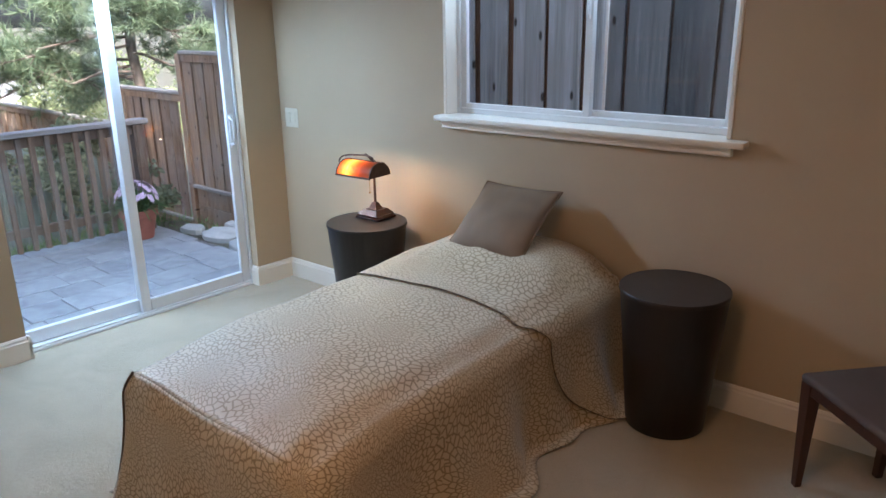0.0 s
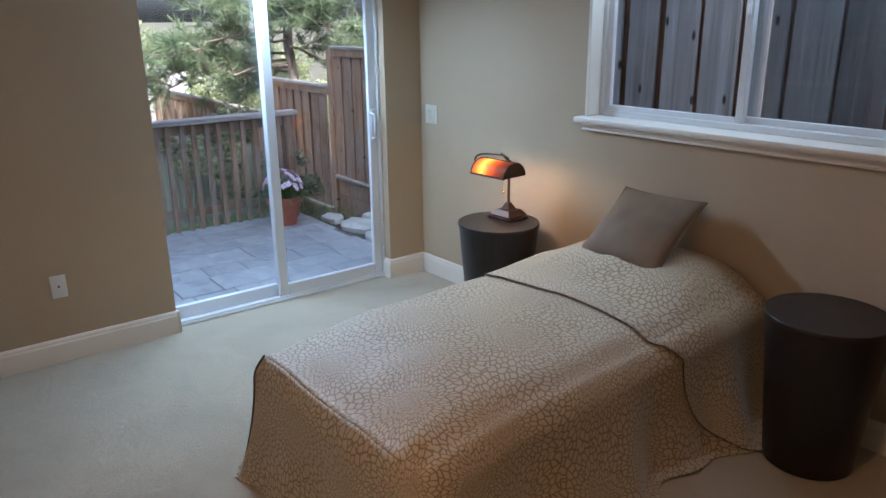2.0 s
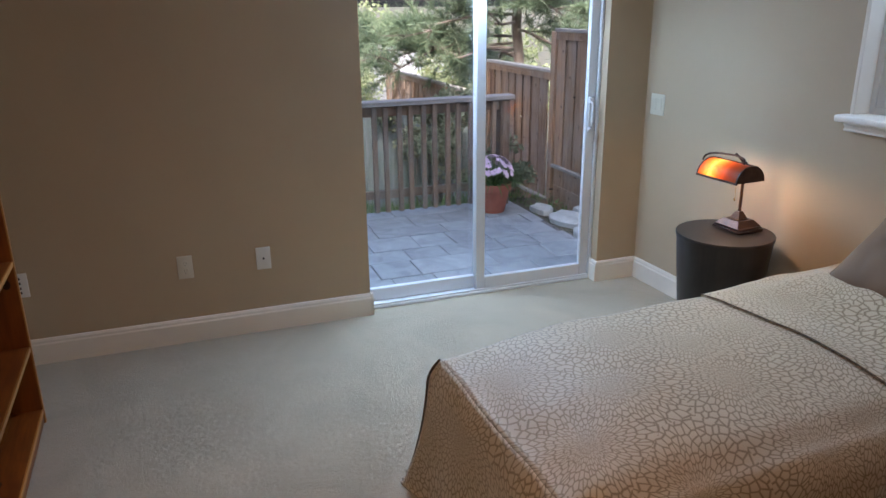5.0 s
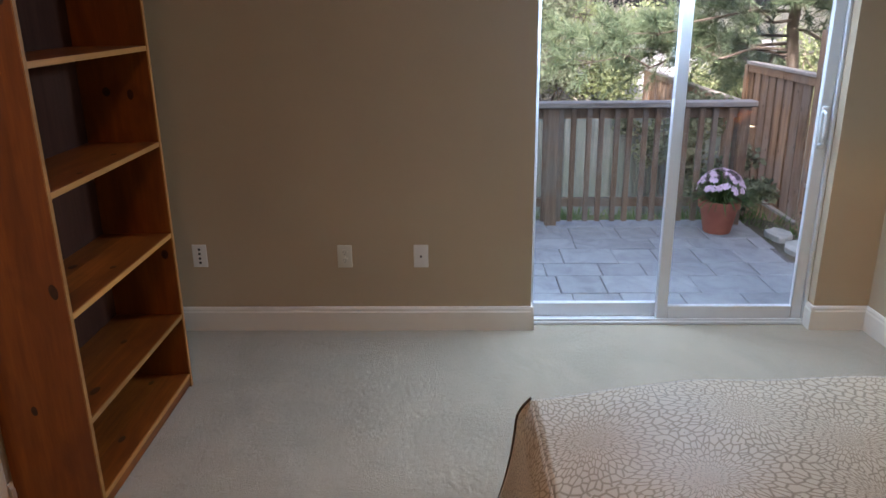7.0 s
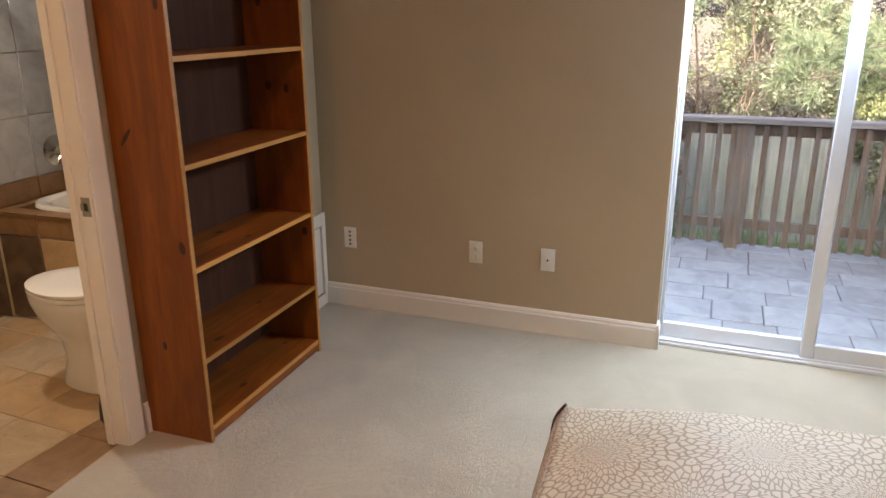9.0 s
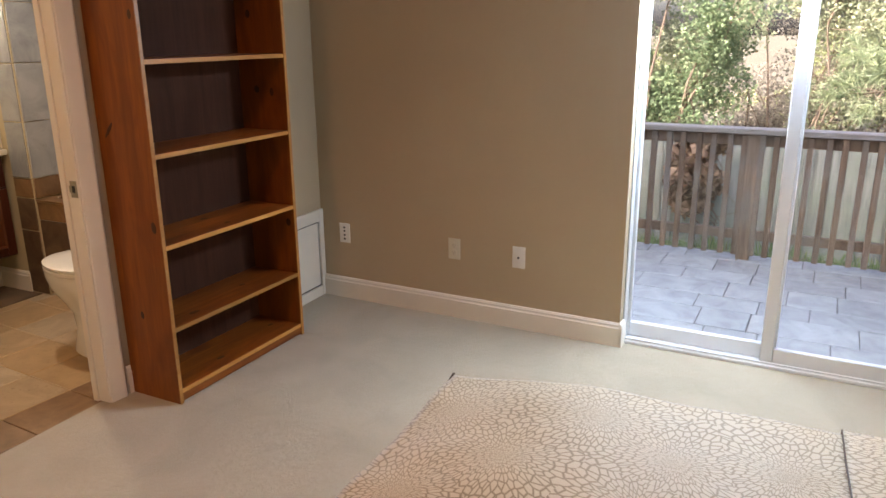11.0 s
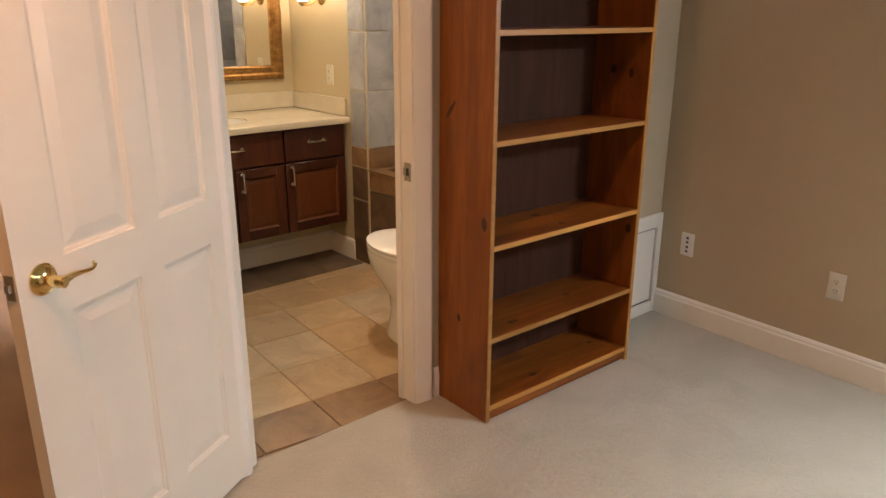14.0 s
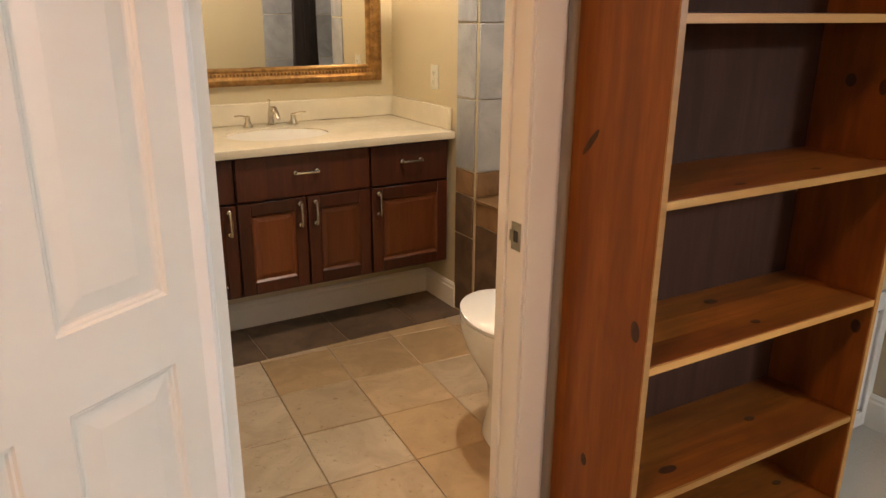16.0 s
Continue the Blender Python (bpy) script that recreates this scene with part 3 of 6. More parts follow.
# ---- high window ----
W0, W1, WZ, WT = -2.235, -0.765, 1.165, 2.10
win = thing("window_1", pose((W0 + W1) / 2, Y_WIN, WZ), "white vinyl sliding window with a moulded sill", "window", kind="structure")
hw = (W1 - W0) / 2
for nm, lo, hi in (("jamb_liner", (-hw, -0.004, 0), (-hw + 0.02, 0.16, WT - WZ)), ("jamb_liner", (hw - 0.02, -0.004, 0), (hw, 0.16, WT - WZ)), ("head_liner", (-hw + 0.02, -0.004, WT - WZ - 0.02), (hw - 0.02, 0.16, WT - WZ))):
    box(nm, lo, hi, M["trim"], win, 0.003)
box("stool", (-hw - 0.022, -0.065, -0.028), (hw + 0.07, 0.16, 0.0), M["trim"], win, 0.008, "white window stool", seg=2)
bm = bmesh.new()
for lo, hi in (((-hw, -0.022, -0.066), (hw + 0.012, 0.0, -0.028)), ((-hw, -0.03, -0.046), (hw + 0.012, -0.02, -0.028)), ((-hw, -0.027, -0.066), (hw + 0.012, -0.02, -0.058))):
    add_box(bm, lo, hi, None, 0.003)
part("apron", bm, M["trim"], win, "white moulded apron under the window stool", True)
for nm, lo, hi in (("frame_side", (-hw + 0.02, 0.08, 0), (-hw + 0.045, 0.15, 0.9)), ("frame_side", (hw - 0.045, 0.08, 0), (hw - 0.02, 0.15, 0.9)), ("frame_bottom", (-hw + 0.045, 0.08, 0), (hw - 0.045, 0.15, 0.03))):
    box(nm, lo, hi, M["vinyl"], win, 0.003)


def win_sash(name, x0, x1, y, z0, z1, f, parent):
    s = new(name)
    s.parent = parent
    for nm, lo, hi in (("stile", (x0, y - 0.015, z0), (x0 + f, y + 0.015, z1)), ("stile", (x1 - f, y - 0.015, z0), (x1, y + 0.015, z1)), ("rail", (x0 + f, y - 0.015, z0), (x1 - f, y + 0.015, z0 + f)), ("rail", (x0 + f, y - 0.015, z1 - f), (x1 - f, y + 0.015, z1))):
        box(nm, lo, hi, M["vinyl"], s, 0.003)
    g = box("pane", (x0 + f - 0.004, y - 0.003, z0 + f - 0.004), (x1 - f + 0.004, y + 0.003, z1 - f + 0.004), M["glass"], s)
    g.visible_shadow = False


win_sash("sliding_sash", -hw + 0.045, 0.055, 0.10, 0.018, 0.9, 0.036, win)
win_sash("fixed_sash", 0.01, hw - 0.045, 0.135, 0.028, 0.9, 0.03, win)
scr = new("insect_screen")
scr.parent = win
for nm, lo, hi in (("screen_stile", (0.082, 0.153, 0.03), (0.096, 0.163, 0.9)), ("screen_stile", (hw - 0.062, 0.153, 0.03), (hw - 0.048, 0.163, 0.9)), ("screen_rail", (0.096, 0.153, 0.03), (hw - 0.062, 0.163, 0.044))):
    box(nm, lo, hi, M["vinyl"], scr, 0.002)
box("mesh", (0.096, 0.1575, 0.044), (hw - 0.062, 0.1585, 0.9), M["screen"], scr, label="fine dark insect mesh")
bm = bmesh.new()
add_box(bm, (0.025, 0.072, 0.46), (0.045, 0.086, 0.55), None, 0.004)
add_box(bm, (0.03, 0.062, 0.48), (0.04, 0.074, 0.52), None, 0.003)
part("sash_latch", bm, M["vinyl"], win, "white sash latch", True)


# ---- bathroom door, casing and frame ----
def nested_panel(bm, x0, x1, z0, z1, steps, m=None, flip=False):
    """Rings of a raised panel: steps are (inset, depth) pairs; depth runs along +y."""
    rings = []
    for i, d in steps:
        pts = [(x0 + i, d, z0 + i), (x1 - i, d, z0 + i), (x1 - i, d, z1 - i), (x0 + i, d, z1 - i)]
        rings.append([bm.verts.new((m @ Vector(p)) if m is not None else p) for p in pts])
    for a, b in zip(rings, rings[1:]):
        for k in range(4):
            bm.faces.new((a[k], a[(k + 1) % 4], b[(k + 1) % 4], b[k]))
    bm.faces.new(rings[-1])


bath_door = thing("panel_door", pose(-1.459, -0.718, 0.0, 0, 0, 30.5), "white six-panel bathroom door standing wide open", "door")
DW, DT = 0.79, 0.036
bm = bmesh.new()
xs = [(0.0, 0.135), (0.342, 0.43), (DW - 0.13, DW)]
zs = [(0.012, 0.20), (0.845, 0.975), (1.60, 1.71), (1.93, 2.03)]
for x0, x1 in xs:
    add_box(bm, (x0, -DT, 0.012), (x1, 0, 2.03))
for z0, z1 in zs:
    for x0, x1 in ((0.135, 0.342), (0.43, DW - 0.13)):
        add_box(bm, (x0, -DT, z0), (x1, 0, z1))
part("leaf", bm, M["doorpaint"], bath_door)
for (z0, z1) in ((0.20, 0.845), (0.975, 1.60), (1.71, 1.93)):
    for x0, x1 in ((0.135, 0.342), (0.43, DW - 0.13)):
        bm = bmesh.new()
        nested_panel(bm, x0, x1, z0, z1, [(0, -0.0005), (0.004, -0.004), (0.008, -0.0045), (0.012, -0.0075), (0.017, -0.008), (0.048, -0.003), (0.050, -0.0026)])
        nested_panel(bm, x0, x1, z0, z1, [(0, -DT + 0.0005), (0.011, -DT + 0.011), (0.017, -DT + 0.012), (0.045, -DT + 0.004)])
        part("panel", bm, M["doorpaint"], bath_door)
KZ, HX = 0.940, DW - 0.066
bm = bmesh.new()
add_lathe(bm, [(0.0, 0.0), (0.036, 0.0), (0.036, 0.004), (0.031, 0.008), (0.029, 0.007), (0.022, 0.013), (0.013, 0.016), (0.012, 0.045), (0.0, 0.047)], 28)
bmesh.ops.transform(bm, matrix=pose(HX, 0, KZ, -90, 0, 0), verts=bm.verts[:])
add_tube(bm, [(HX, 0.044, KZ), (HX - 0.016, 0.049, KZ + 0.001), (HX - 0.034, 0.051, KZ + 0.004), (HX - 0.054, 0.051, KZ + 0.004), (HX - 0.074, 0.05, KZ + 0.001), (HX - 0.088, 0.049, KZ), (HX - 0.099, 0.048, KZ + 0.003), (HX - 0.104, 0.047, KZ + 0.008), (HX - 0.099, 0.046, KZ + 0.012)], 0.008, 10, [0.012, 0.0095, 0.0068, 0.0055, 0.0048, 0.0044, 0.0042, 0.0042, 0.005])
add_cyl(bm, (HX, 0.045, KZ), (HX, 0.060, KZ), 0.0145, 0.0125, 20)
add_cyl(bm, (HX, 0.060, KZ), (HX, 0.064, KZ), 0.009, 0.008, 16)
part("lever_handle", bm, M["brass"], bath_door, "polished brass lever with round rose", True)
bm = bmesh.new()
add_box(bm, (DW - 0.001, -0.03, KZ - 0.028), (DW + 0.002, -0.006, KZ + 0.028))
add_box(bm, (DW, -0.024, KZ - 0.008), (DW + 0.011, -0.012, KZ + 0.008))
part("latch_plate", bm, M["steel"], bath_door, "dull metal latch plate on the door edge")
frame_d = thing("door_frame_1", pose(0, 0, 0), "white painted door frame with moulded casing at the bathroom", "door frame", kind="structure")
box("jamb", (-2.15, -0.797, 0.0), (-2.132, -0.694, 2.05), M["trim"], frame_d, 0.002)
box("jamb", (-1.433, -0.832, 0.0), (-1.416, -0.694, 2.05), M["trim"], frame_d, 0.002)
box("head", (-2.132, -0.797, 2.03), (-1.433, -0.694, 2.05), M["trim"], frame_d, 0.002)
box("stop", (-2.132, -0.784, 0.0), (-2.122, -0.754, 2.03), M["trim"], frame_d, 0.002)
bm = bmesh.new()
prof = [(0.0, 0.0), (0.0, 0.011), (0.003, 0.013), (0.030, 0.0145), (0.034, 0.0165), (0.058, 0.0185), (0.062, 0.0205), (0.070, 0.0205), (0.076, 0.016), (0.076, 0.0)]
ends = [[bm.verts.new((-2.142 - u, Y_BATH + v, z)) for u, v in prof] for z in (0.0, 2.12)]
for k in range(len(prof)):
    j = (k + 1) % len(prof)
    bm.faces.new((ends[0][k], ends[0][j], ends[1][j], ends[1][k]))
bm.faces.new(ends[0])
bm.faces.new(ends[1][::-1])
part("casing", bm, M["trim"], frame_d, "white moulded casing", True)
box("casing", (-1.424, Y_BATH, 0.0), (-1.36, Y_BATH + 0.018, 2.12), M["trim"], frame_d, 0.004)
box("head_casing", (-2.142, Y_BATH, 2.05), (-1.424, Y_BATH + 0.018, 2.12), M["trim"], frame_d, 0.004)
bm = bmesh.new()
add_box(bm, (-2.1325, -0.738, 0.905), (-2.130, -0.703, 0.972))
add_box(bm, (-2.131, -0.742, 0.925), (-2.128, -0.728, 0.952))
part("strike_plate", bm, M["steel"], frame_d, "dull metal strike plate")
box("strike_hole", (-2.1315, -0.728, 0.925), (-2.1292, -0.712, 0.952), M["slot"], frame_d)


# ---- bookcase ----
bc = thing("bookcase", pose(-2.25, -0.405, 0.0, 0, 0, 178.8), "tall empty orange pine bookcase with knotty boards", "bookcase")
BW, BD, BH = 0.868, 0.285, 1.84
for x0 in (0.0, BW - 0.019):
    bm = bmesh.new()
    add_box(bm, (x0, 0.004, 0.0), (x0 + 0.019, BD, BH), None, 0.0015)
    part("side", bm, M["pine"], bc, smooth=True)
    box("side_edge", (x0 + 0.001, 0.0, 0.0), (x0 + 0.018, 0.004, BH), M["pineedge"], bc)
for z in (0.045, 0.325, 0.682, 1.055, 1.418, BH - 0.019):
    sh = new("shelf")
    sh.parent = bc
    seams = (0.008, 0.098 + 0.03 * math.sin(z * 9), 0.195 + 0.02 * math.cos(z * 13), BD - 0.006)
    for y0, y1 in zip(seams, seams[1:]):
        box("shelf_board", (0.019, y0 + 0.0002, z), (BW - 0.019, y1 - 0.0002, z + 0.019), M["pine_x"], sh)
    box("shelf_edge", (0.0195, 0.002, z + 0.0005), (BW - 0.0195, 0.008, z + 0.0185), M["pineedge"], sh, label="pale front edge")
box("kick_rail", (0.0195, 0.006, 0.008), (BW - 0.0195, 0.02, 0.045), M["pine_x"], bc)
box("back", (0.019, BD - 0.006, 0.045), (BW - 0.019, BD, BH), M["pineback"], bc, label="dark stained back panel")


def knot(parent, p, axis, w, h, tilt=0.0):
    bm = bmesh.new()
    add_lathe(bm, [(0.0, 0.0008), (0.6, 0.0008), (0.85 + 0.1 * math.sin(w * 900), 0.0005), (1.0, 0.0002)], 14)
    turn = {"x": pose(0, 0, 0, 0, -90, 0), "x+": pose(0, 0, 0, 0, 90, 0), "z": pose(0, 0, 0)}[axis]
    bmesh.ops.transform(bm, matrix=Matrix.Translation(p) @ turn @ pose(0, 0, 0, 0, 0, tilt) @ Matrix.Diagonal((h * 1.12, w * 1.12, 1, 1)), verts=bm.verts[:])
    part("wood_knot", bm, M["knot"], parent, "dark pine knot")


sides = [c for c in bc.children if c.name.startswith("side") and "edge" not in c.name]
for y, z, w, h, tl in ((0.035, 0.78, 0.012, 0.022, 8), (0.22, 1.163, 0.007, 0.036, -38), (0.165, 0.384, 0.009, 0.015, 5), (0.03, 1.60, 0.009, 0.016, 0)):
    knot(sides[0], (-0.0004, y, z), "x", w, h, tl)
for y, z, w, h in ((0.087, 1.257, 0.011, 0.018), (0.178, 1.268, 0.014, 0.016), (0.039, 0.61, 0.013, 0.018), (0.2, 1.62, 0.012, 0.018)):
    knot(sides[1], (BW - 0.019 - 0.0006, y, z), "x", w, h, 0)
shelves = [c for c in bc.children if c.name.startswith("shelf")]
for s_i, x, y, w, h in ((0, 0.34, 0.083, 0.010, 0.02), (0, 0.767, 0.138, 0.009, 0.016), (1, 0.197, 0.072, 0.012, 0.026), (1, 0.582, 0.135, 0.010, 0.017), (2, 0.44, 0.062, 0.009, 0.014), (2, 0.446, 0.208, 0.012, 0.02), (3, 0.287, 0.044, 0.008, 0.016), (3, 0.595, 0.07, 0.008, 0.016)):
    zz = (0.045, 0.325, 0.682, 1.055)[s_i] + 0.0192
    knot(shelves[s_i], (x, y, zz), "z", w, h, 0)

# ---- access panel low in the wall ----
ap = thing("access_panel", pose(-3.47, -0.655, 0.0), "white framed access panel low in the tan wall", "access panel", kind="structure")
for nm, lo, hi in (("frame_side", (-0.27, 0, 0.0), (-0.20, 0.016, 0.53)), ("frame_side", (0.20, 0, 0.0), (0.27, 0.016, 0.53)), ("frame_top", (-0.20, 0, 0.46), (0.20, 0.016, 0.53)), ("frame_bottom", (-0.20, 0, 0.0), (0.20, 0.016, 0.06))):
    box(nm, lo, hi, M["trim"], ap, 0.003)
box("flap", (-0.193, 0.0, 0.068), (0.193, 0.008, 0.452), M["trim"], ap, 0.004, "flush white flap")
box("gap", (-0.2, 0.0, 0.06), (0.2, 0.002, 0.46), M["slot"], ap)


# ---- plates on the walls ----
def plate(name, m, kind, label, category):
    e = thing(name, m, label, category)
    w = 0.058 if kind == "switch" else 0.036
    white = M["ivory"] if kind in ("duplex", "switch") else M["plate"]
    bm = bmesh.new()
    add_box(bm, (-w, -0.006, -0.0585), (w, 0, 0.0585), None, 0.003, 2)
    part("cover", bm, white, e, smooth=True)
    if kind == "duplex":
        for dz in (-0.02, 0.02):
            bm = bmesh.new()
            add_lathe(bm, [(0.0, 0.0), (0.0165, 0.0), (0.0165, 0.0025), (0.0, 0.003)], 20)
            bmesh.ops.transform(bm, matrix=pose(0, -0.006, dz, 90, 0, 0), verts=bm.verts[:])
            r = part("receptacle", bm, white, e, smooth=True)
            for dx in (-0.006, 0.006):
                box("slot", (dx - 0.001, -0.0095, dz - 0.001), (dx + 0.001, -0.0088, dz + 0.007), M["slot"], r)
            box("slot", (-0.002, -0.0095, dz - 0.010), (0.002, -0.0088, dz - 0.006), M["slot"], r)
    elif kind == "data":
        for dz in (-0.034, -0.012, 0.012, 0.034):
            box("jack", (-0.006, -0.0075, dz - 0.006), (0.006, -0.0058, dz + 0.005), M["slot"], e)
    elif kind == "coax":
        bm = bmesh.new()
        add_cyl(bm, (0, -0.006, 0), (0, -0.013, 0), 0.005, n=10)
        part("socket", bm, M["slot"], e, "dark coaxial socket", True)
    else:
        for dx in (-0.023, 0.023):
            bm = bmesh.new()
            add_box(bm, (dx - 0.0165, -0.010, -0.033), (dx + 0.0165, -0.005, 0.033), pose(0, 0, 0, 3, 0, 0), 0.002)
            part("rocker", bm, white, e, smooth=True)
    return e


P_OUT = "on the tan wall above the baseboard"
plate("data_outlet", SW @ pose(0, -0.585, 0.40, 0, 0, 90), "data", "white four-jack data plate " + P_OUT, "wall plate")
plate("power_outlet", SW @ pose(0, 0.137, 0.395, 0, 0, 90), "duplex", "ivory duplex power outlet " + P_OUT, "outlet")
plate("coax_outlet", SW @ pose(0, 0.514, 0.395, 0, 0, 90), "coax", "white one-socket coaxial plate " + P_OUT, "wall plate")
plate("light_switch", pose(-3.465, Y_WIN, 1.06), "switch", "ivory double rocker switch on the tan wall", "light switch")
plate("bath_outlet", pose(-2.985, -2.55, 1.12, 0, 0, 90), "duplex", "ivory outlet on the cream bathroom wall", "outlet")

# ---- bed ----
BX, BY, HW, BL, TOP, DROP = -1.655, 0.955, 0.445, 1.835, 0.485, 0.50
bed = thing("bed", pose(BX, BY, 0), "single bed made up with a petal-patterned beige bedspread", "bed")


def sstep(a, b, x):
    t = max(0.0, min(1.0, (x - a) / (b - a)))
    return t * t * (3 - 2 * t)


def top_z(x, y):
    z = TOP + 0.010 * noise.noise(Vector((x * 3, y * 2.5, 0.3))) + 0.005 * noise.noise(Vector((x * 9 + y * 2, y * 5, 4.0))) + 0.007 * sstep(1.15, 1.4, y) * noise.noise(Vector((x * 12, y * 8 + x * 3, 7.0)))
    z += 0.065 * sstep(1.22, 1.58, y) * (1 - sstep(0.20, 0.46, abs(x))) * (1 - 0.35 * sstep(1.7, 1.85, y))
    z += 0.02 * sstep(1.2, 1.5, y)
    z += 0.02 * (1 - (abs(x) / HW) ** 2) * sstep(0.0, 0.25, y) + (0.058 - 0.022 * sstep(0.0, HW, x)) * sstep(0.0, 0.45, y)
    z -= (0.035 if x > 0 else 0.006) * sstep(HW - 0.16, HW, abs(x)) ** 2
    z -= 0.022 * sstep(-0.40, 0.05, x) * (1 - sstep(0.0, 0.16, y)) ** 1.4
    return z


def flare(d, along, seed, lift):
    k = d / DROP
    fold = 0.024 * math.sin(along * 8.0 + seed) + 0.013 * math.sin(along * 19.0 + 2.3 * seed) + 0.02 * noise.noise(Vector((along * 4, seed, d * 2)))
    return lift + 0.034 * math.sin(min(1.0, d / 0.085) * math.pi / 2) + 0.07 * k ** 2.6 + fold * k ** 1.3


def side_point(x, y, lift, seed):
    """x runs past the mattress edge down the side."""
    d = abs(x) - HW
    if d <= 0:
        return Vector((x, y, top_z(x, y) + lift))
    s = math.copysign(1, x)
    z = top_z(s * HW, y) + lift - d
    out = flare(d, y, seed + s, lift) * (0.6 + 1.0 * sstep(0.0, 0.14, y) * sstep(0.2, 0.5, d) if s < 0 else 1.25)
    if s > 0:
        out += (0.016 * math.sin(y * 9.5 + 0.6) + 0.009 * math.sin(y * 21.0 + 1.1)) * min(1.0, d / 0.36) ** 1.5
    over = max(0.0, 0.006 + lift * 0.3 - z)
    return Vector((s * (HW + out + over * 0.9), y, max(z, 0.006 + lift * 0.3 + 0.006 * (1 + math.sin(y * 17)))))


def round_corner(p):
    """Rounds the foot corner that hangs free on the room side."""
    r = 0.11
    a, b = p.x - (HW - r), r - p.y
    if a <= 0 or b <= 0:
        return p
    k = max(a, b) / math.hypot(a, b)
    return Vector((HW - r + a * k, r - b * k, p.z - 0.015 * (1 - k)))


def cloth(name, pts, uvs, nu, nv, material, parent, label):
    bm = bmesh.new()
    lay = bm.loops.layers.uv.new("UVMap")
    vs = [bm.verts.new(round_corner(p)) for p in pts]
    for i in range(nu - 1):
        for j in range(nv - 1):
            ids = (i * nv + j, (i + 1) * nv + j, (i + 1) * nv + j + 1, i * nv + j + 1)
            f = bm.faces.new([vs[k] for k in ids])
            for lp, k in zip(f.loops, ids):
                lp[lay].uv = uvs[k]
    ob = part(name, bm, material, parent, label, False)
    ob.data.shade_smooth()
    sol = ob.modifiers.new("thick", "SOLIDIFY")
    sol.thickness, sol.offset = 0.004, -1
    return ob


NU, NV = 124, 90
xs = [-(HW + DROP + 0.04) + (2 * HW + 2 * DROP + 0.06) * i / (NU - 1) for i in range(NU)]
pts, uvs = [], []
for x in xs:
    d = max(0.0, abs(x) - HW)
    y0 = -flare(d, x, 5.0, 0.0) if d > 0 else 0.0
    for j in range(NV):
        y = y0 + (BL - y0) * j / (NV - 1)
        pts.append(side_point(x, y, 0.0, 1.0))
        uvs.append((x, y))
cover = cloth("bedspread", pts, uvs, NU, NV, M["bedspread"], bed, "beige bedspread woven with petal outlines")
pts, uvs = [], []
NF, ND = 70, 36
for i in range(NF):
    a = -1 + 2 * i / (NF - 1)
    for j in range(ND):
        d = (DROP + 0.0) * j / (ND - 1)
        s = math.copysign(1, a)
        ext = flare(d, 0.0, 1.0 + s, 0.0) * (0.6 if s < 0 else 1.25) if d > 0 else 0.0
        x = a * (HW + ext)
        z = top_z(max(-HW, min(HW, a * HW)), 0.0) - d
        pts.append(Vector((x, -flare(d, x, 5.0, 0.0) if d > 0 else 0.0, max(z, 0.006))))
        uvs.append((x, -d))
cloth("foot_drop", pts, uvs, NF, ND, M["bedspread"], bed, "hanging foot end of the bedspread")
for s in (-1,):
    line = []
    for j in range(24):
        d = DROP * j / 23
        ext = flare(d, 0.0, 1.0 + s, 0.0) * (0.6 if s < 0 else 1.25) if d > 0 else 0.0
        line.append((s * (HW + ext) + s * 0.002, (-flare(d, s * HW, 5.0, 0.0) if d > 0 else 0.0) - 0.002, max(0.008, top_z(s * HW, 0) - d + 0.003)))
    bm = bmesh.new()
    add_tube(bm, line, 0.0045, 6)
    part("corner_piping", bm, M["piping"], bed, "dark piping down a split corner", True)

EDGE = 1.09


def edge_y(x):
    d = max(0.0, abs(x) - HW)
    return EDGE + 0.008 * math.sin(x * 5) + 0.11 * sstep(0.40, 0.52, x) + (0.27 * (d / DROP) ** 2.6 if x > 0 else 0.05 * d)


NU2, NV2 = 100, 36
pts, uvs = [], []
xs2 = [-(HW + 0.40) + (2 * HW + 0.40 + DROP + 0.09) * i / (NU2 - 1) for i in range(NU2)]
for x in xs2:
    y0 = edge_y(x)
    for j in range(NV2):
        y = y0 + (BL - y0) * j / (NV2 - 1)
        pts.append(side_point(x, y, 0.008, 1.0))
        uvs.append((x + 3.3, y + 1.7))
cloth("turned_back_layer", pts, uvs, NU2, NV2, M["bedspread"], bed, "upper bedspread layer over the pillow end")
bm = bmesh.new()
add_tube(bm, [side_point(x, edge_y(x), 0.009, 1.0) for x in xs2], 0.0022, 6)
part("edge_piping", bm, M["piping"], bed, "dark piped edge of the upper layer", True)
box("mattress", (-HW + 0.085, 0.085, 0.16), (HW - 0.085, BL - 0.01, TOP - 0.07), M["trim"], bed, 0.03, "plain mattress under the cover")
box("bed_base", (-HW + 0.05, 0.05, 0.0), (HW - 0.05, BL - 0.02, 0.16), M["walnut"], bed, 0.005, "bed base")

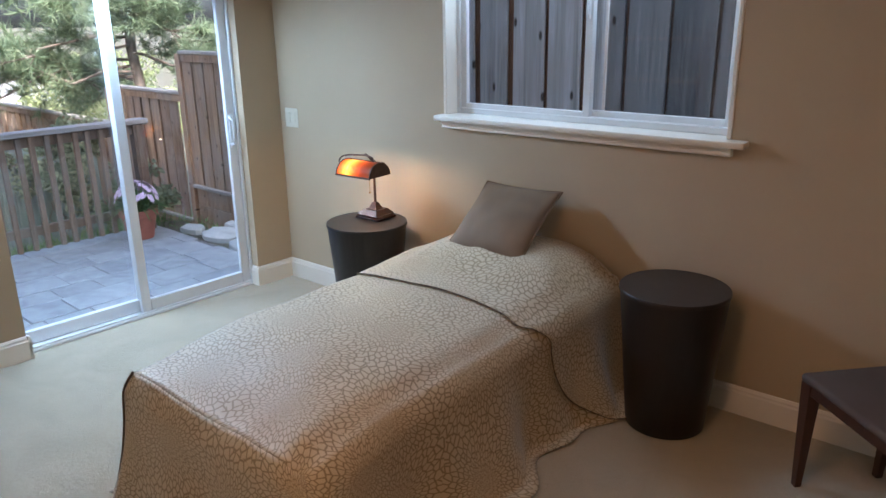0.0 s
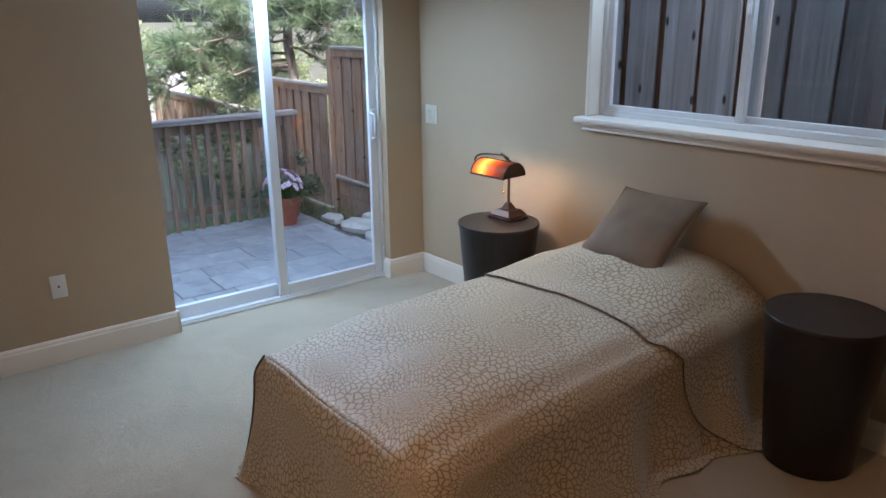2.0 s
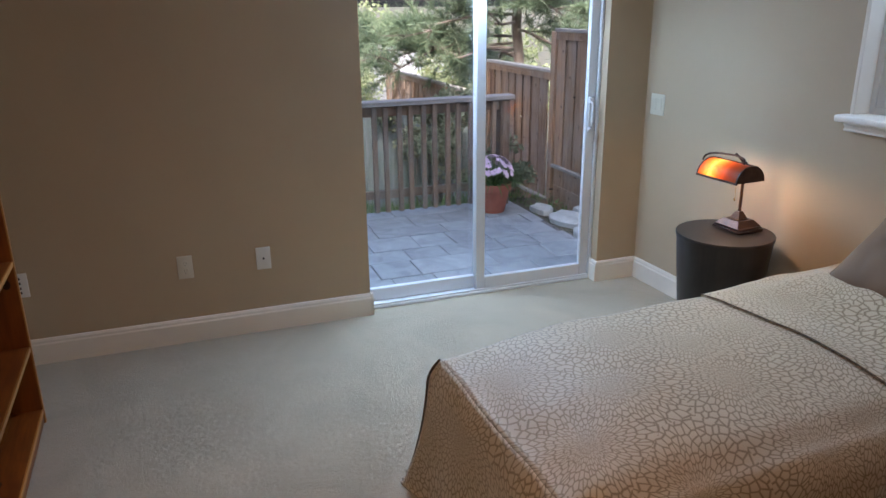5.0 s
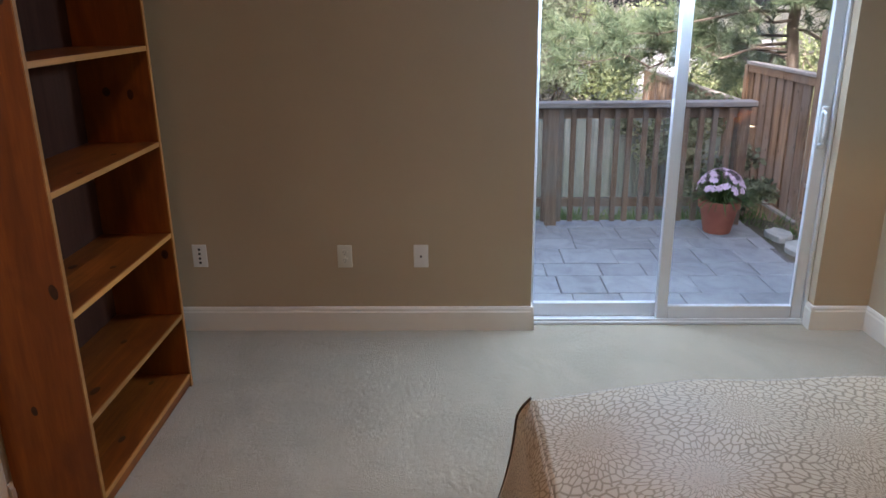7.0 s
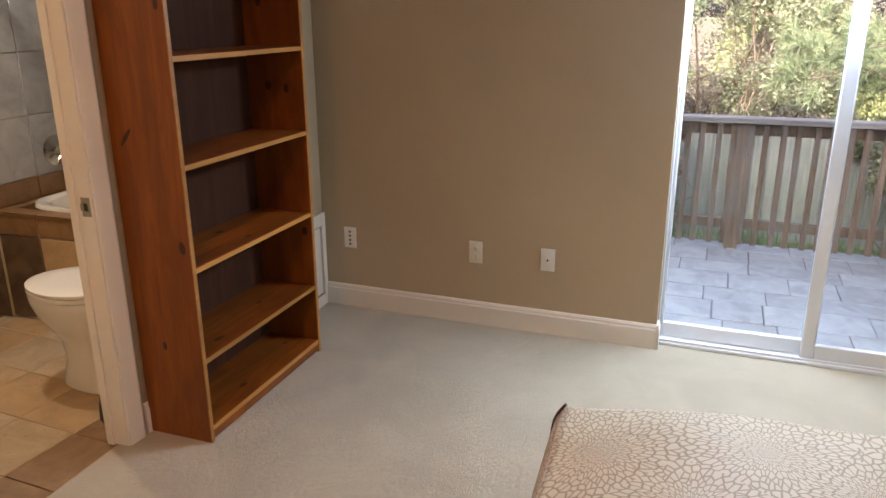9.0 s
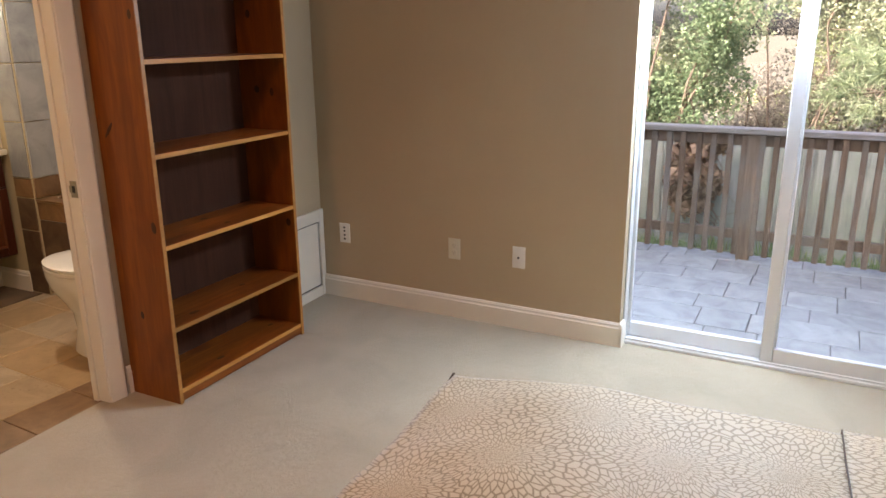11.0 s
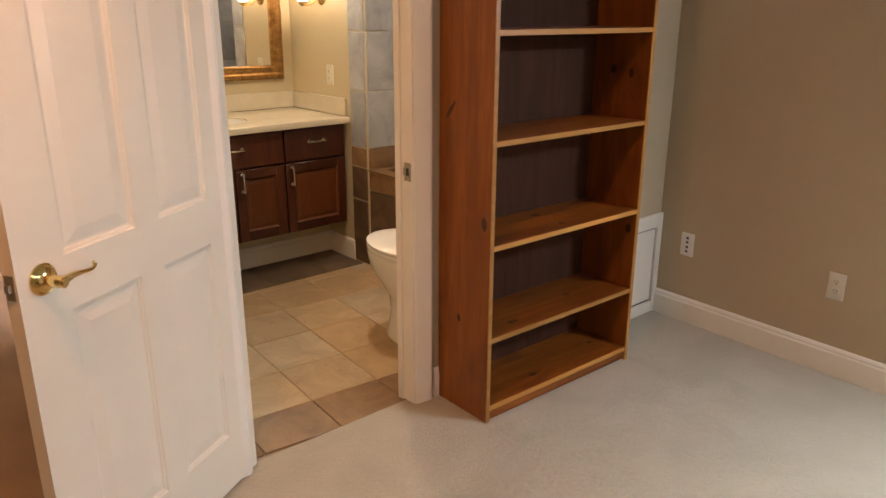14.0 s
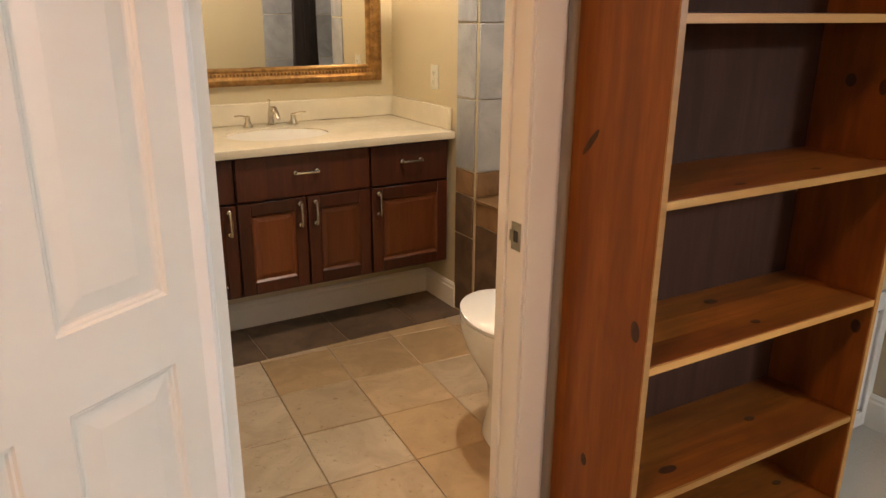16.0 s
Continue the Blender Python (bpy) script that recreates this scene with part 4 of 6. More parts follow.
# ---- cushion leaning against the wall ----
cu = thing("cushion", pose(-1.759, 2.62, 0.61), "brown satin cushion leaning against the wall on the bed", "cushion")
bm = bmesh.new()
U, V2 = Vector((0.435, -0.012, 0.004)), Vector((0.0, 0.345, 0.262))
Nn = U.cross(V2).normalized()
NC = 26
grid = {}
for side in (1, -1):
    for i in range(NC + 1):
        for j in range(NC + 1):
            a, b = i / NC * 2 - 1, j / NC * 2 - 1
            rim = max(abs(a), abs(b)) >= 0.9999
            puff = ((1 - a * a) * (1 - b * b)) ** 0.55 * 0.07
            puff *= 1 + 0.10 * noise.noise(Vector((a * 2.2, b * 2.2, side * 3.0))) + 0.05 * noise.noise(Vector((a * 7 + b * 3, b * 2 - a * 2, side * 5.0)))
            pinch = 1 - 0.06 * (1 - abs(b) ** 2) * abs(a) ** 3
            pinch2 = 1 - 0.06 * (1 - abs(a) ** 2) * abs(b) ** 3
            p = U * (a * pinch / 2) + V2 * (b * pinch2 / 2) + Nn * (-side * puff)
            if rim and side == -1:
                grid[side, i, j] = grid[1, i, j]
            else:
                grid[side, i, j] = bm.verts.new(p + Vector((0.065, -0.030, 0.125)))
    for i in range(NC):
        for j in range(NC):
            bm.faces.new([grid[side, i, j], grid[side, i + 1, j], grid[side, i + 1, j + 1], grid[side, i, j + 1]])
cv = part("cover", bm, M["cushion"], cu)
cv.data.shade_smooth()
bm = bmesh.new()
rim = [(t, -1) for t in np.linspace(-1, 1, 16)] + [(1, t) for t in np.linspace(-1, 1, 16)] + [(-t, 1) for t in np.linspace(-1, 1, 16)] + [(-1, -t) for t in np.linspace(-1, 1, 16)]
add_tube(bm, [U * (a * (1 - 0.06 * (1 - abs(b) ** 2) * abs(a) ** 3) / 2) + V2 * (b * (1 - 0.06 * (1 - abs(a) ** 2) * abs(b) ** 3) / 2) + Vector((0.065, -0.030, 0.125)) for a, b in rim], 0.004, 6)
part("piping", bm, M["cushion"], cu, "brown corded edge", True)


# ---- drum tables ----
def drum_table(m, label):
    e = thing("drum_table", m, label, "side table", "drum tables beside the bed")
    bm = bmesh.new()
    add_lathe(bm, [(0.155, 0.0), (0.16, 0.004), (0.212, 0.582), (0.212, 0.585)], 56)
    part("drum", bm, M["espresso"], e, "dark tapered drum", True)
    bm = bmesh.new()
    add_lathe(bm, [(0.205, 0.585), (0.2155, 0.585), (0.2165, 0.588), (0.2165, 0.600), (0.2145, 0.603), (0.0, 0.603)], 56)
    part("top", bm, M["espresso"], e, "smooth dark round top", True)
    return e


table_a = drum_table(pose(-2.55, 2.545, 0), "dark espresso tapered drum table carrying the desk lamp")
table_b = drum_table(pose(-0.843, 2.575, 0, 0, 0, 140), "dark espresso tapered drum table with bare top")

# ---- desk lamp ----
lamp = thing("desk_lamp", pose(-2.575, 2.64, 0.603, 0, 0, 2), "bronze banker desk lamp with glowing amber mica shade", "lamp")
bm = bmesh.new()
for s, z0, z1 in ((0.085, 0.0, 0.012), (0.078, 0.012, 0.022)):
    add_box(bm, (-s, -s * 0.85, z0), (s, s * 0.85, z1), None, 0.003)
for (s0, z0), (s1, z1) in (((0.070, 0.022), (0.046, 0.048)),):
    bmesh.ops.create_cone(bm, cap_ends=True, segments=4, radius1=s0 * 1.414, radius2=s1 * 1.414, depth=z1 - z0, matrix=pose(0, 0, (z0 + z1) / 2, 0, 0, 45))
add_box(bm, (-0.03, -0.03, 0.046), (0.03, 0.03, 0.054), None, 0.002)
bmesh.ops.create_cone(bm, cap_ends=True, segments=4, radius1=0.026 * 1.414, radius2=0.011 * 1.414, depth=0.03, matrix=pose(0, 0, 0.069, 0, 0, 45))
part("stepped_base", bm, M["bronze"], lamp, "stepped bronze base", True)
bm = bmesh.new()
add_cyl(bm, (0, 0, 0.08), (0, 0, 0.30), 0.0075, 0.0065, 12)
add_cyl(bm, (0, 0, 0.296), (0, 0, 0.315), 0.012, 0.010, 12)
add_tube(bm, [(0, 0, 0.305), (-0.004, -0.03, 0.335), (-0.012, -0.05, 0.354)], 0.006, 8)
part("stem", bm, M["bronze"], lamp, "slim bronze stem", True)
bm = bmesh.new()
add_tube(bm, arc((-0.175, -0.085, 0.30), (-0.18, -0.075, 0.345), (-0.07, -0.06, 0.345), 8) + arc((-0.06, -0.06, 0.345), (0.0, -0.045, 0.350), (0.06, -0.07, 0.342), 8) + [(0.076, -0.085, 0.30)], 0.0048, 8)
part("yoke", bm, M["bronze"], lamp, "curved bronze yoke over the shade", True)
SH, SR = 0.122, 0.074
shade_c = Vector((-0.05, -0.085, 0.252))


def shade_pt(x, a, r):
    return (x, shade_c.y - r * math.cos(a) * 1.05, shade_c.z + r * math.sin(a) * 0.95)


bm = bmesh.new()
na = 16
rows = []
for r in (SR, SR - 0.003):
    rows.append([[bm.verts.new(shade_pt(x, math.pi * (0.02 + 0.62 * k / na), r)) for k in range(na + 1)] for x in (-SH + 0.006, SH - 0.006)])
for g in rows:
    for k in range(na):
        bm.faces.new((g[0][k], g[1][k], g[1][k + 1], g[0][k + 1]))
part("mica_shade", bm, M["mica"], lamp, "glowing amber mica panel", True)
bm = bmesh.new()
for x in (-SH, SH - 0.006):
    rim_a = [shade_pt(x, math.pi * k / 20, SR + 0.004) for k in range(21)]
    f0 = [bm.verts.new(p) for p in rim_a]
    f1 = [bm.verts.new((p[0] + 0.006, p[1], p[2])) for p in rim_a]
    bm.faces.new(f0)
    bm.faces.new(f1[::-1])
    for k in range(21):
        bm.faces.new((f0[k], f0[(k + 1) % 21], f1[(k + 1) % 21], f1[k]))
for a in (0.0, 0.63):
    p, q = shade_pt(-SH, math.pi * a, SR + 0.001), shade_pt(SH, math.pi * a, SR + 0.001)
    add_tube(bm, [p, q], 0.0055, 8)
part("shade_frame", bm, M["bronze"], lamp, "dark bronze shade frame and end caps", True)
bm = bmesh.new()
g = [[bm.verts.new(shade_pt(x, math.pi * (0.63 + 0.37 * k / 8), SR)) for k in range(9)] for x in (-SH + 0.004, SH - 0.004)]
for k in range(8):
    bm.faces.new((g[0][k], g[1][k], g[1][k + 1], g[0][k + 1]))
part("shade_back", bm, M["bronze"], lamp, "bronze back of the shade", True)
bm = bmesh.new()
add_tube(bm, [(0.02, -0.06, 0.25), (0.02, -0.06, 0.155)], 0.0012, 6)
bmesh.ops.create_uvsphere(bm, u_segments=10, v_segments=8, radius=0.006, matrix=pose(0.02, -0.06, 0.15))
part("pull_chain", bm, M["brass"], lamp, "thin brass pull chain", True)
bulb = new("lamp_bulb", bpy.data.lights.new("lamp_bulb", "POINT"))
bulb.data.energy, bulb.data.color, bulb.data.shadow_soft_size = 0.9, (1.0, 0.62, 0.30), 0.02
bulb.location = lamp.matrix_world @ Vector((0, -0.06, 0.245))

# ---- stool at the edge of the room ----
st = thing("upholstered_stool", pose(-0.312, 2.42, 0, 0, 0, -42), "dark walnut stool with grey-brown upholstered seat", "stool")
bm = bmesh.new()
add_box(bm, (0.0, 0.0, 0.425), (0.50, 0.40, 0.455), None, 0.012, 3)
part("seat", bm, M["seat"], st, "flat grey-brown padded seat", True)
for lo, hi in (((0.01, 0.01, 0.385), (0.49, 0.028, 0.426)), ((0.01, 0.372, 0.385), (0.49, 0.39, 0.426)), ((0.01, 0.028, 0.385), (0.028, 0.372, 0.426)), ((0.472, 0.028, 0.385), (0.49, 0.372, 0.426))):
    box("apron_rail", lo, hi, M["walnut"], st, 0.003)
for x, y, dx, dy in ((0.028, 0.028, -0.02, 0.01), (0.472, 0.028, 0.02, 0.01), (0.028, 0.372, -0.02, -0.01), (0.472, 0.372, 0.02, -0.01)):
    bm = bmesh.new()
    a, b = [], []
    for sx, sy in ((-1, -1), (1, -1), (1, 1), (-1, 1)):
        a.append(bm.verts.new((x + dx + sx * 0.012, y + dy + sy * 0.012, 0.0)))
        b.append(bm.verts.new((x + sx * 0.024, y + sy * 0.024, 0.424)))
    for k in range(4):
        bm.faces.new((a[k], a[(k + 1) % 4], b[(k + 1) % 4], b[k]))
    bm.faces.new(a)
    bm.faces.new(b)
    part("leg", bm, M["walnut"], st, "tapered walnut leg")

# ---- assumed ceiling light, unseen, added for the warm light over the rest of the room ----
cf = thing("ceiling_light", pose(-0.6, 0.3, CEIL), "assumed round warm flush ceiling light, out of view", "ceiling light")
bm = bmesh.new()
add_lathe(bm, [(0.0, -0.02), (0.19, -0.02), (0.20, -0.01), (0.20, 0.0), (0.0, 0.0)], 32)
part("pan", bm, M["brass"], cf, "brass pan", True)
bm = bmesh.new()
add_lathe(bm, [(0.185, -0.021), (0.17, -0.05), (0.12, -0.075), (0.05, -0.088), (0.0, -0.09)], 32)
part("glass_bowl", bm, M["frosted"], cf, "lit frosted glass bowl", True)


# ---- bathroom: vanity ----
VX0, VX1, VF, VB = -2.972, -1.44, -2.385, -2.995
van = thing("vanity_cabinet", pose(-2.97, VF, 0.0), "floating cherry wood vanity cabinet with raised doors", "vanity")
W = VX1 - VX0
ZB, ZT = 0.235, 0.853
box("carcass", (0.0, -0.60, ZB), (W, -0.02, ZT), M["cherry"], van, 0.002)
cuts = [0.006, 0.417, 1.035, W - 0.006]


def pull(p, horizontal, parent):
    bm = bmesh.new()
    L = 0.048
    d = Vector((1, 0, 0)) if horizontal else Vector((0, 0, 1))
    P = Vector(p)
    for s in (-1, 1):
        q = P + d * (s * L)
        bmesh.ops.create_uvsphere(bm, u_segments=10, v_segments=8, radius=0.013, matrix=Matrix.Translation(q + Vector((0, 0.006, 0))))
        add_cyl(bm, q, q + Vector((0, 0.028, 0)), 0.006, n=8)
    add_tube(bm, [P - d * L + Vector((0, 0.026, 0)), P - d * L * 0.5 + Vector((0, 0.032, 0)), P + Vector((0, 0.033, 0)), P + d * L * 0.5 + Vector((0, 0.032, 0)), P + d * L + Vector((0, 0.026, 0))], 0.006, 8, [0.008, 0.0058, 0.007, 0.0058, 0.008])
    part("pull", bm, M["nickel"], parent, "bright metal bow pull", True)


def cab_front(name, x0, x1, z0, z1, raised, handle):
    e = new(name)
    e.parent = van
    g = 0.004
    x0, x1, z0, z1 = x0 + g, x1 - g, z0 + g, z1 - g
    if raised:
        f = 0.055
        for lo, hi in (((x0, -0.02, z0), (x0 + f, 0, z1)), ((x1 - f, -0.02, z0), (x1, 0, z1)), ((x0 + f, -0.02, z0), (x1 - f, 0, z0 + f)), ((x0 + f, -0.02, z1 - f), (x1 - f, 0, z1))):
            box("rail", lo, hi, M["cherry"], e, 0.003)
        bm = bmesh.new()
        nested_panel(bm, x0 + f, x1 - f, z0 + f, z1 - f, [(0, -0.001), (0.008, -0.010), (0.012, -0.011), (0.03, -0.006)])
        part("panel", bm, M["cherrypanel"], e, "lighter cherry panel")
    else:
        box("board", (x0, -0.02, z0), (x1, 0, z1), M["cherry"], e, 0.005)
    if handle:
        pull(handle[:3], handle[3], e)
    return e


ZD = 0.655
for a, b in zip(cuts, cuts[1:]):
    cab_front("drawer_front", a, b, ZD, ZT - 0.004, False, ((a + b) / 2, 0.0, (ZD + ZT) / 2 + 0.012, True))
mid = (cuts[1] + cuts[2]) / 2
cab_front("cabinet_door", cuts[0], cuts[1], ZB + 0.004, ZD, True, (cuts[1] - 0.035, 0.0, 0.58, False))
cab_front("cabinet_door", cuts[1], mid, ZB + 0.004, ZD, True, (mid - 0.035, 0.0, 0.58, False))
cab_front("cabinet_door", mid, cuts[2], ZB + 0.004, ZD, True, (mid + 0.035, 0.0, 0.58, False))
cab_front("cabinet_door", cuts[2], cuts[3], ZB + 0.004, ZD, True, (cuts[2] + 0.035, 0.0, 0.58, False))

SINKX, SINKY = -2.225, -2.665
top = thing("countertop", pose(SINKX, SINKY, 0.853), "cream stone vanity top with an oval sink", "countertop")
bm = bmesh.new()
x0, x1, y0, y1 = VX0 - 0.01 - SINKX, VX1 + 0.005 - SINKX, VB - SINKY, -2.355 - SINKY
n = 48
oval = [(0.235 * math.cos(2 * math.pi * k / n), 0.175 * math.sin(2 * math.pi * k / n)) for k in range(n)]
rect = []
for cx, cy in oval:
    t = min((x1 if cx > 0 else x0) / cx if abs(cx) > 1e-6 else 1e9, (y1 if cy > 0 else y0) / cy if abs(cy) > 1e-6 else 1e9)
    rect.append((cx * t, cy * t))
for q in ((x0, y0), (x1, y0), (x1, y1), (x0, y1)):
    k = min(range(n), key=lambda i: (rect[i][0] - q[0]) ** 2 + (rect[i][1] - q[1]) ** 2)
    rect[k] = q
TH = 0.036
rings = [[bm.verts.new((*p, z)) for p in r] for r, z in (([(a * 0.995, b * 0.995) for a, b in rect], 0.0), (rect, 0.010), (rect, TH - 0.010), ([(a * 0.997, b * 0.992) for a, b in rect], TH - 0.002), ([(a * 0.985, b * 0.97) for a, b in rect], TH), (oval, TH), (oval, TH - 0.012))]
for a, b in zip(rings, rings[1:]):
    for k in range(n):
        bm.faces.new((a[k], a[(k + 1) % n], b[(k + 1) % n], b[k]))
part("slab", bm, M["counter"], top, smooth=True)
box("backsplash", (x0 + 0.012, y0, TH), (x1 - 0.012, y0 + 0.018, TH + 0.105), M["counter"], top, 0.004)
box("side_splash", (x0, y0 + 0.018, TH), (x0 + 0.018, y1 - 0.03, TH + 0.105), M["counter"], top, 0.004)
bm = bmesh.new()
add_lathe(bm, [(0.99, 0.028), (0.97, 0.0), (0.88, -0.06), (0.65, -0.105), (0.30, -0.125), (0.08, -0.128)], 48, (0, 0, 0), 0.235, 0.175)
basin = part("basin", bm, M["porcelain"], top, "white oval porcelain basin", True)
bm = bmesh.new()
add_cyl(bm, (0, 0, -0.129), (0, 0, -0.124), 0.022, n=20)
part("drain", bm, M["nickel"], basin, "metal drain", True)

fa = thing("faucet", pose(SINKX - 0.05, -2.91, 0.889), "brushed nickel three-piece faucet behind the basin", "faucet")
bm = bmesh.new()
add_lathe(bm, [(0.0, 0.0), (0.024, 0.0), (0.024, 0.006), (0.016, 0.012), (0.014, 0.05), (0.012, 0.07)], 20)
add_tube(bm, [(0, 0, 0.05), (0, 0.02, 0.082), (0, 0.06, 0.088), (0, 0.10, 0.066), (0, 0.115, 0.045)], 0.012, 10, [0.015, 0.015, 0.013, 0.011, 0.010])
add_tube(bm, [(0, -0.01, 0.05), (0, -0.012, 0.115)], 0.003, 6)
bmesh.ops.create_uvsphere(bm, u_segments=10, v_segments=8, radius=0.007, matrix=pose(0, -0.012, 0.118))
part("spout", bm, M["nickel"], fa, "arched nickel spout", True)
for s in (-1, 1):
    bm = bmesh.new()
    add_lathe(bm, [(0.0, 0.0), (0.026, 0.0), (0.026, 0.005), (0.017, 0.018), (0.012, 0.034), (0.013, 0.05), (0.0, 0.056)], 18, (s * 0.113, 0, 0))
    add_tube(bm, [(s * 0.113, 0, 0.045), (s * 0.143, 0.004, 0.055), (s * 0.178, 0.008, 0.056)], 0.005, 8, [0.006, 0.005, 0.0045])
    part("tap", bm, M["nickel"], fa, "nickel lever tap", True)

# ---- mirror ----
mi = thing("wall_mirror", pose(-2.225, -2.998, 1.075), "large wall mirror in an ornate antique gold frame", "mirror")
MW, MH, F = 0.685, 0.95, 0.085
bm = bmesh.new()
steps = [(0.0, 0.0), (0.0, 0.022), (0.012, 0.034), (0.028, 0.036), (0.04, 0.028), (0.062, 0.022), (0.072, 0.026), (0.080, 0.02), (F, 0.010)]
rings = []
for i, d in steps:
    rings.append([bm.verts.new(p) for p in ((-MW + i, d, i), (MW - i, d, i), (MW - i, d, MH - i), (-MW + i, d, MH - i))])
for a, b in zip(rings, rings[1:]):
    for k in range(4):
        bm.faces.new((a[k], a[(k + 1) % 4], b[(k + 1) % 4], b[k]))
part("frame", bm, M["goldframe"], mi, "antique gold moulded frame")
bm = bmesh.new()
k = -MW + 0.05
while k < MW - 0.04:
    add_box(bm, (k, 0.024, 0.045), (k + 0.012, 0.031, 0.06), None, 0.003)
    k += 0.018
z = 0.07
while z < MH - 0.06:
    for s in (-1, 1):
        add_box(bm, (s * (MW - 0.0525) - 0.0075, 0.024, z), (s * (MW - 0.0525) + 0.0075, 0.031, z + 0.012), None, 0.003)
    z += 0.018
part("beading", bm, M["goldframe"], mi, "carved gold beading", True)
box("glass_plate", (-MW + F - 0.004, 0.004, F - 0.004), (MW - F + 0.004, 0.010, MH - F + 0.004), M["mirror"], mi, label="clear mirror glass")

# ---- wall sconce ----
sc = thing("wall_sconce", pose(-2.985, -2.61, 1.575, 0, 0, -90), "brass wall sconce with a lit frosted bell glass", "wall lamp")
bm = bmesh.new()
add_lathe(bm, [(0.0, 0.0005), (0.055, 0.0005), (0.055, 0.006), (0.045, 0.014), (0.03, 0.018), (0.018, 0.026), (0.0, 0.028)], 28)
bmesh.ops.transform(bm, matrix=pose(0, 0, 0, -90, 0, 0), verts=bm.verts[:])
add_tube(bm, arc((0, 0.02, 0.0), (0, 0.075, -0.075), (0, 0.13, -0.05), 10), 0.006, 8)
add_lathe(bm, [(0.0, -0.062), (0.014, -0.06), (0.018, -0.05), (0.03, -0.042), (0.03, -0.036), (0.0, -0.034)], 20, (0, 0.13, 0))
part("bracket", bm, M["brass"], sc, "polished brass bracket", True)
bm = bmesh.new()
add_lathe(bm, [(0.026, -0.036), (0.034, -0.02), (0.042, 0.01), (0.052, 0.04), (0.068, 0.068), (0.066, 0.068), (0.050, 0.040), (0.040, 0.01), (0.032, -0.018), (0.024, -0.034)], 28, (0, 0.13, 0))
part("bell_glass", bm, M["frosted"], sc, "lit frosted bell-shaped glass", True)
sb = new("sconce_bulb", bpy.data.lights.new("sconce_bulb", "POINT"))
sb.data.energy, sb.data.color, sb.data.shadow_soft_size = 1.75, (1.0, 0.88, 0.69), 0.05
sb.location = (-2.855, -2.61, 1.675)
# the opposite sconce is an unseen copy, added with its bulb for more even light
copy_thing(sc, pose(-1.43, -2.61, 1.575, 0, 0, 90))
unseen_sb = new("sconce_bulb", sb.data.copy())
unseen_sb.location = (-1.56, -2.61, 1.675)

# ---- toilet ----
to = thing("toilet", pose(-2.54, -0.812, 0.0, 0, 0, 180), "white porcelain toilet with its lid down", "toilet")


def egg(bm, spec, n=36):
    """Rings (z, centre y, half width, half length); the front is rounder and longer."""
    rings = []
    for z, cy, a, b in spec:
        ring = []
        for k in range(n):
            t = 2 * math.pi * k / n
            sy = math.sin(t)
            ring.append(bm.verts.new((a * math.cos(t), 0.94 * (cy + (b * sy if sy > 0 else 0.8 * b * sy)), z * 1.09)))
        rings.append(ring)
    for p, q in zip(rings, rings[1:]):
        for k in range(n):
            bm.faces.new((p[k], p[(k + 1) % n], q[(k + 1) % n], q[k]))
    bm.faces.new(rings[0][::-1])
    bm.faces.new(rings[-1])


bm = bmesh.new()
egg(bm, [(0.0, 0.36, 0.118, 0.235), (0.02, 0.36, 0.115, 0.23), (0.10, 0.36, 0.10, 0.205), (0.19, 0.37, 0.105, 0.205), (0.25, 0.39, 0.135, 0.235), (0.31, 0.41, 0.168, 0.26), (0.36, 0.415, 0.183, 0.275), (0.385, 0.415, 0.186, 0.278), (0.395, 0.415, 0.18, 0.272)])
part("bowl", bm, M["porcelain"], to, "white pedestal bowl", True)
bm = bmesh.new()
egg(bm, [(0.397, 0.415, 0.182, 0.274), (0.40, 0.415, 0.188, 0.281), (0.412, 0.415, 0.188, 0.281), (0.416, 0.415, 0.184, 0.277)])
part("seat", bm, M["porcelain"], to, "white seat ring", True)
bm = bmesh.new()
egg(bm, [(0.419, 0.415, 0.184, 0.277), (0.423, 0.415, 0.189, 0.282), (0.432, 0.415, 0.188, 0.281), (0.440, 0.412, 0.165, 0.25), (0.443, 0.41, 0.10, 0.16)])
part("lid", bm, M["porcelain"], to, "white closed lid", True)
box("tank", (-0.185, 0.012, 0.37), (0.185, 0.165, 0.74), M["porcelain"], to, 0.03, "white cistern", seg=3)
box("tank_lid", (-0.193, 0.006, 0.74), (0.193, 0.172, 0.775), M["porcelain"], to, 0.012, "white cistern lid", seg=2)
bm = bmesh.new()
add_tube(bm, [(-0.14, 0.163, 0.68), (-0.14, 0.18, 0.68), (-0.08, 0.185, 0.675)], 0.006, 8)
part("flush_lever", bm, M["nickel"], to, "nickel flush lever", True)
for s in (-1, 1):
    bm = bmesh.new()
    add_cyl(bm, (s * 0.07 - 0.02, 0.215, 0.468), (s * 0.07 + 0.02, 0.215, 0.468), 0.011, n=10)
    part("lid_hinge", bm, M["blackmetal"], to, "dark lid hinge", True)
pl = thing("brush_holder", pose(-2.287, -0.905, 0.0), "black round brush holder standing on the bathroom tiles", "brush holder")
bm = bmesh.new()
add_lathe(bm, [(0.045, 0.0), (0.048, 0.006), (0.044, 0.07), (0.038, 0.095), (0.034, 0.097), (0.03, 0.08), (0.0, 0.078)], 24)
part("cup", bm, M["blackmetal"], pl, "black cup", True)

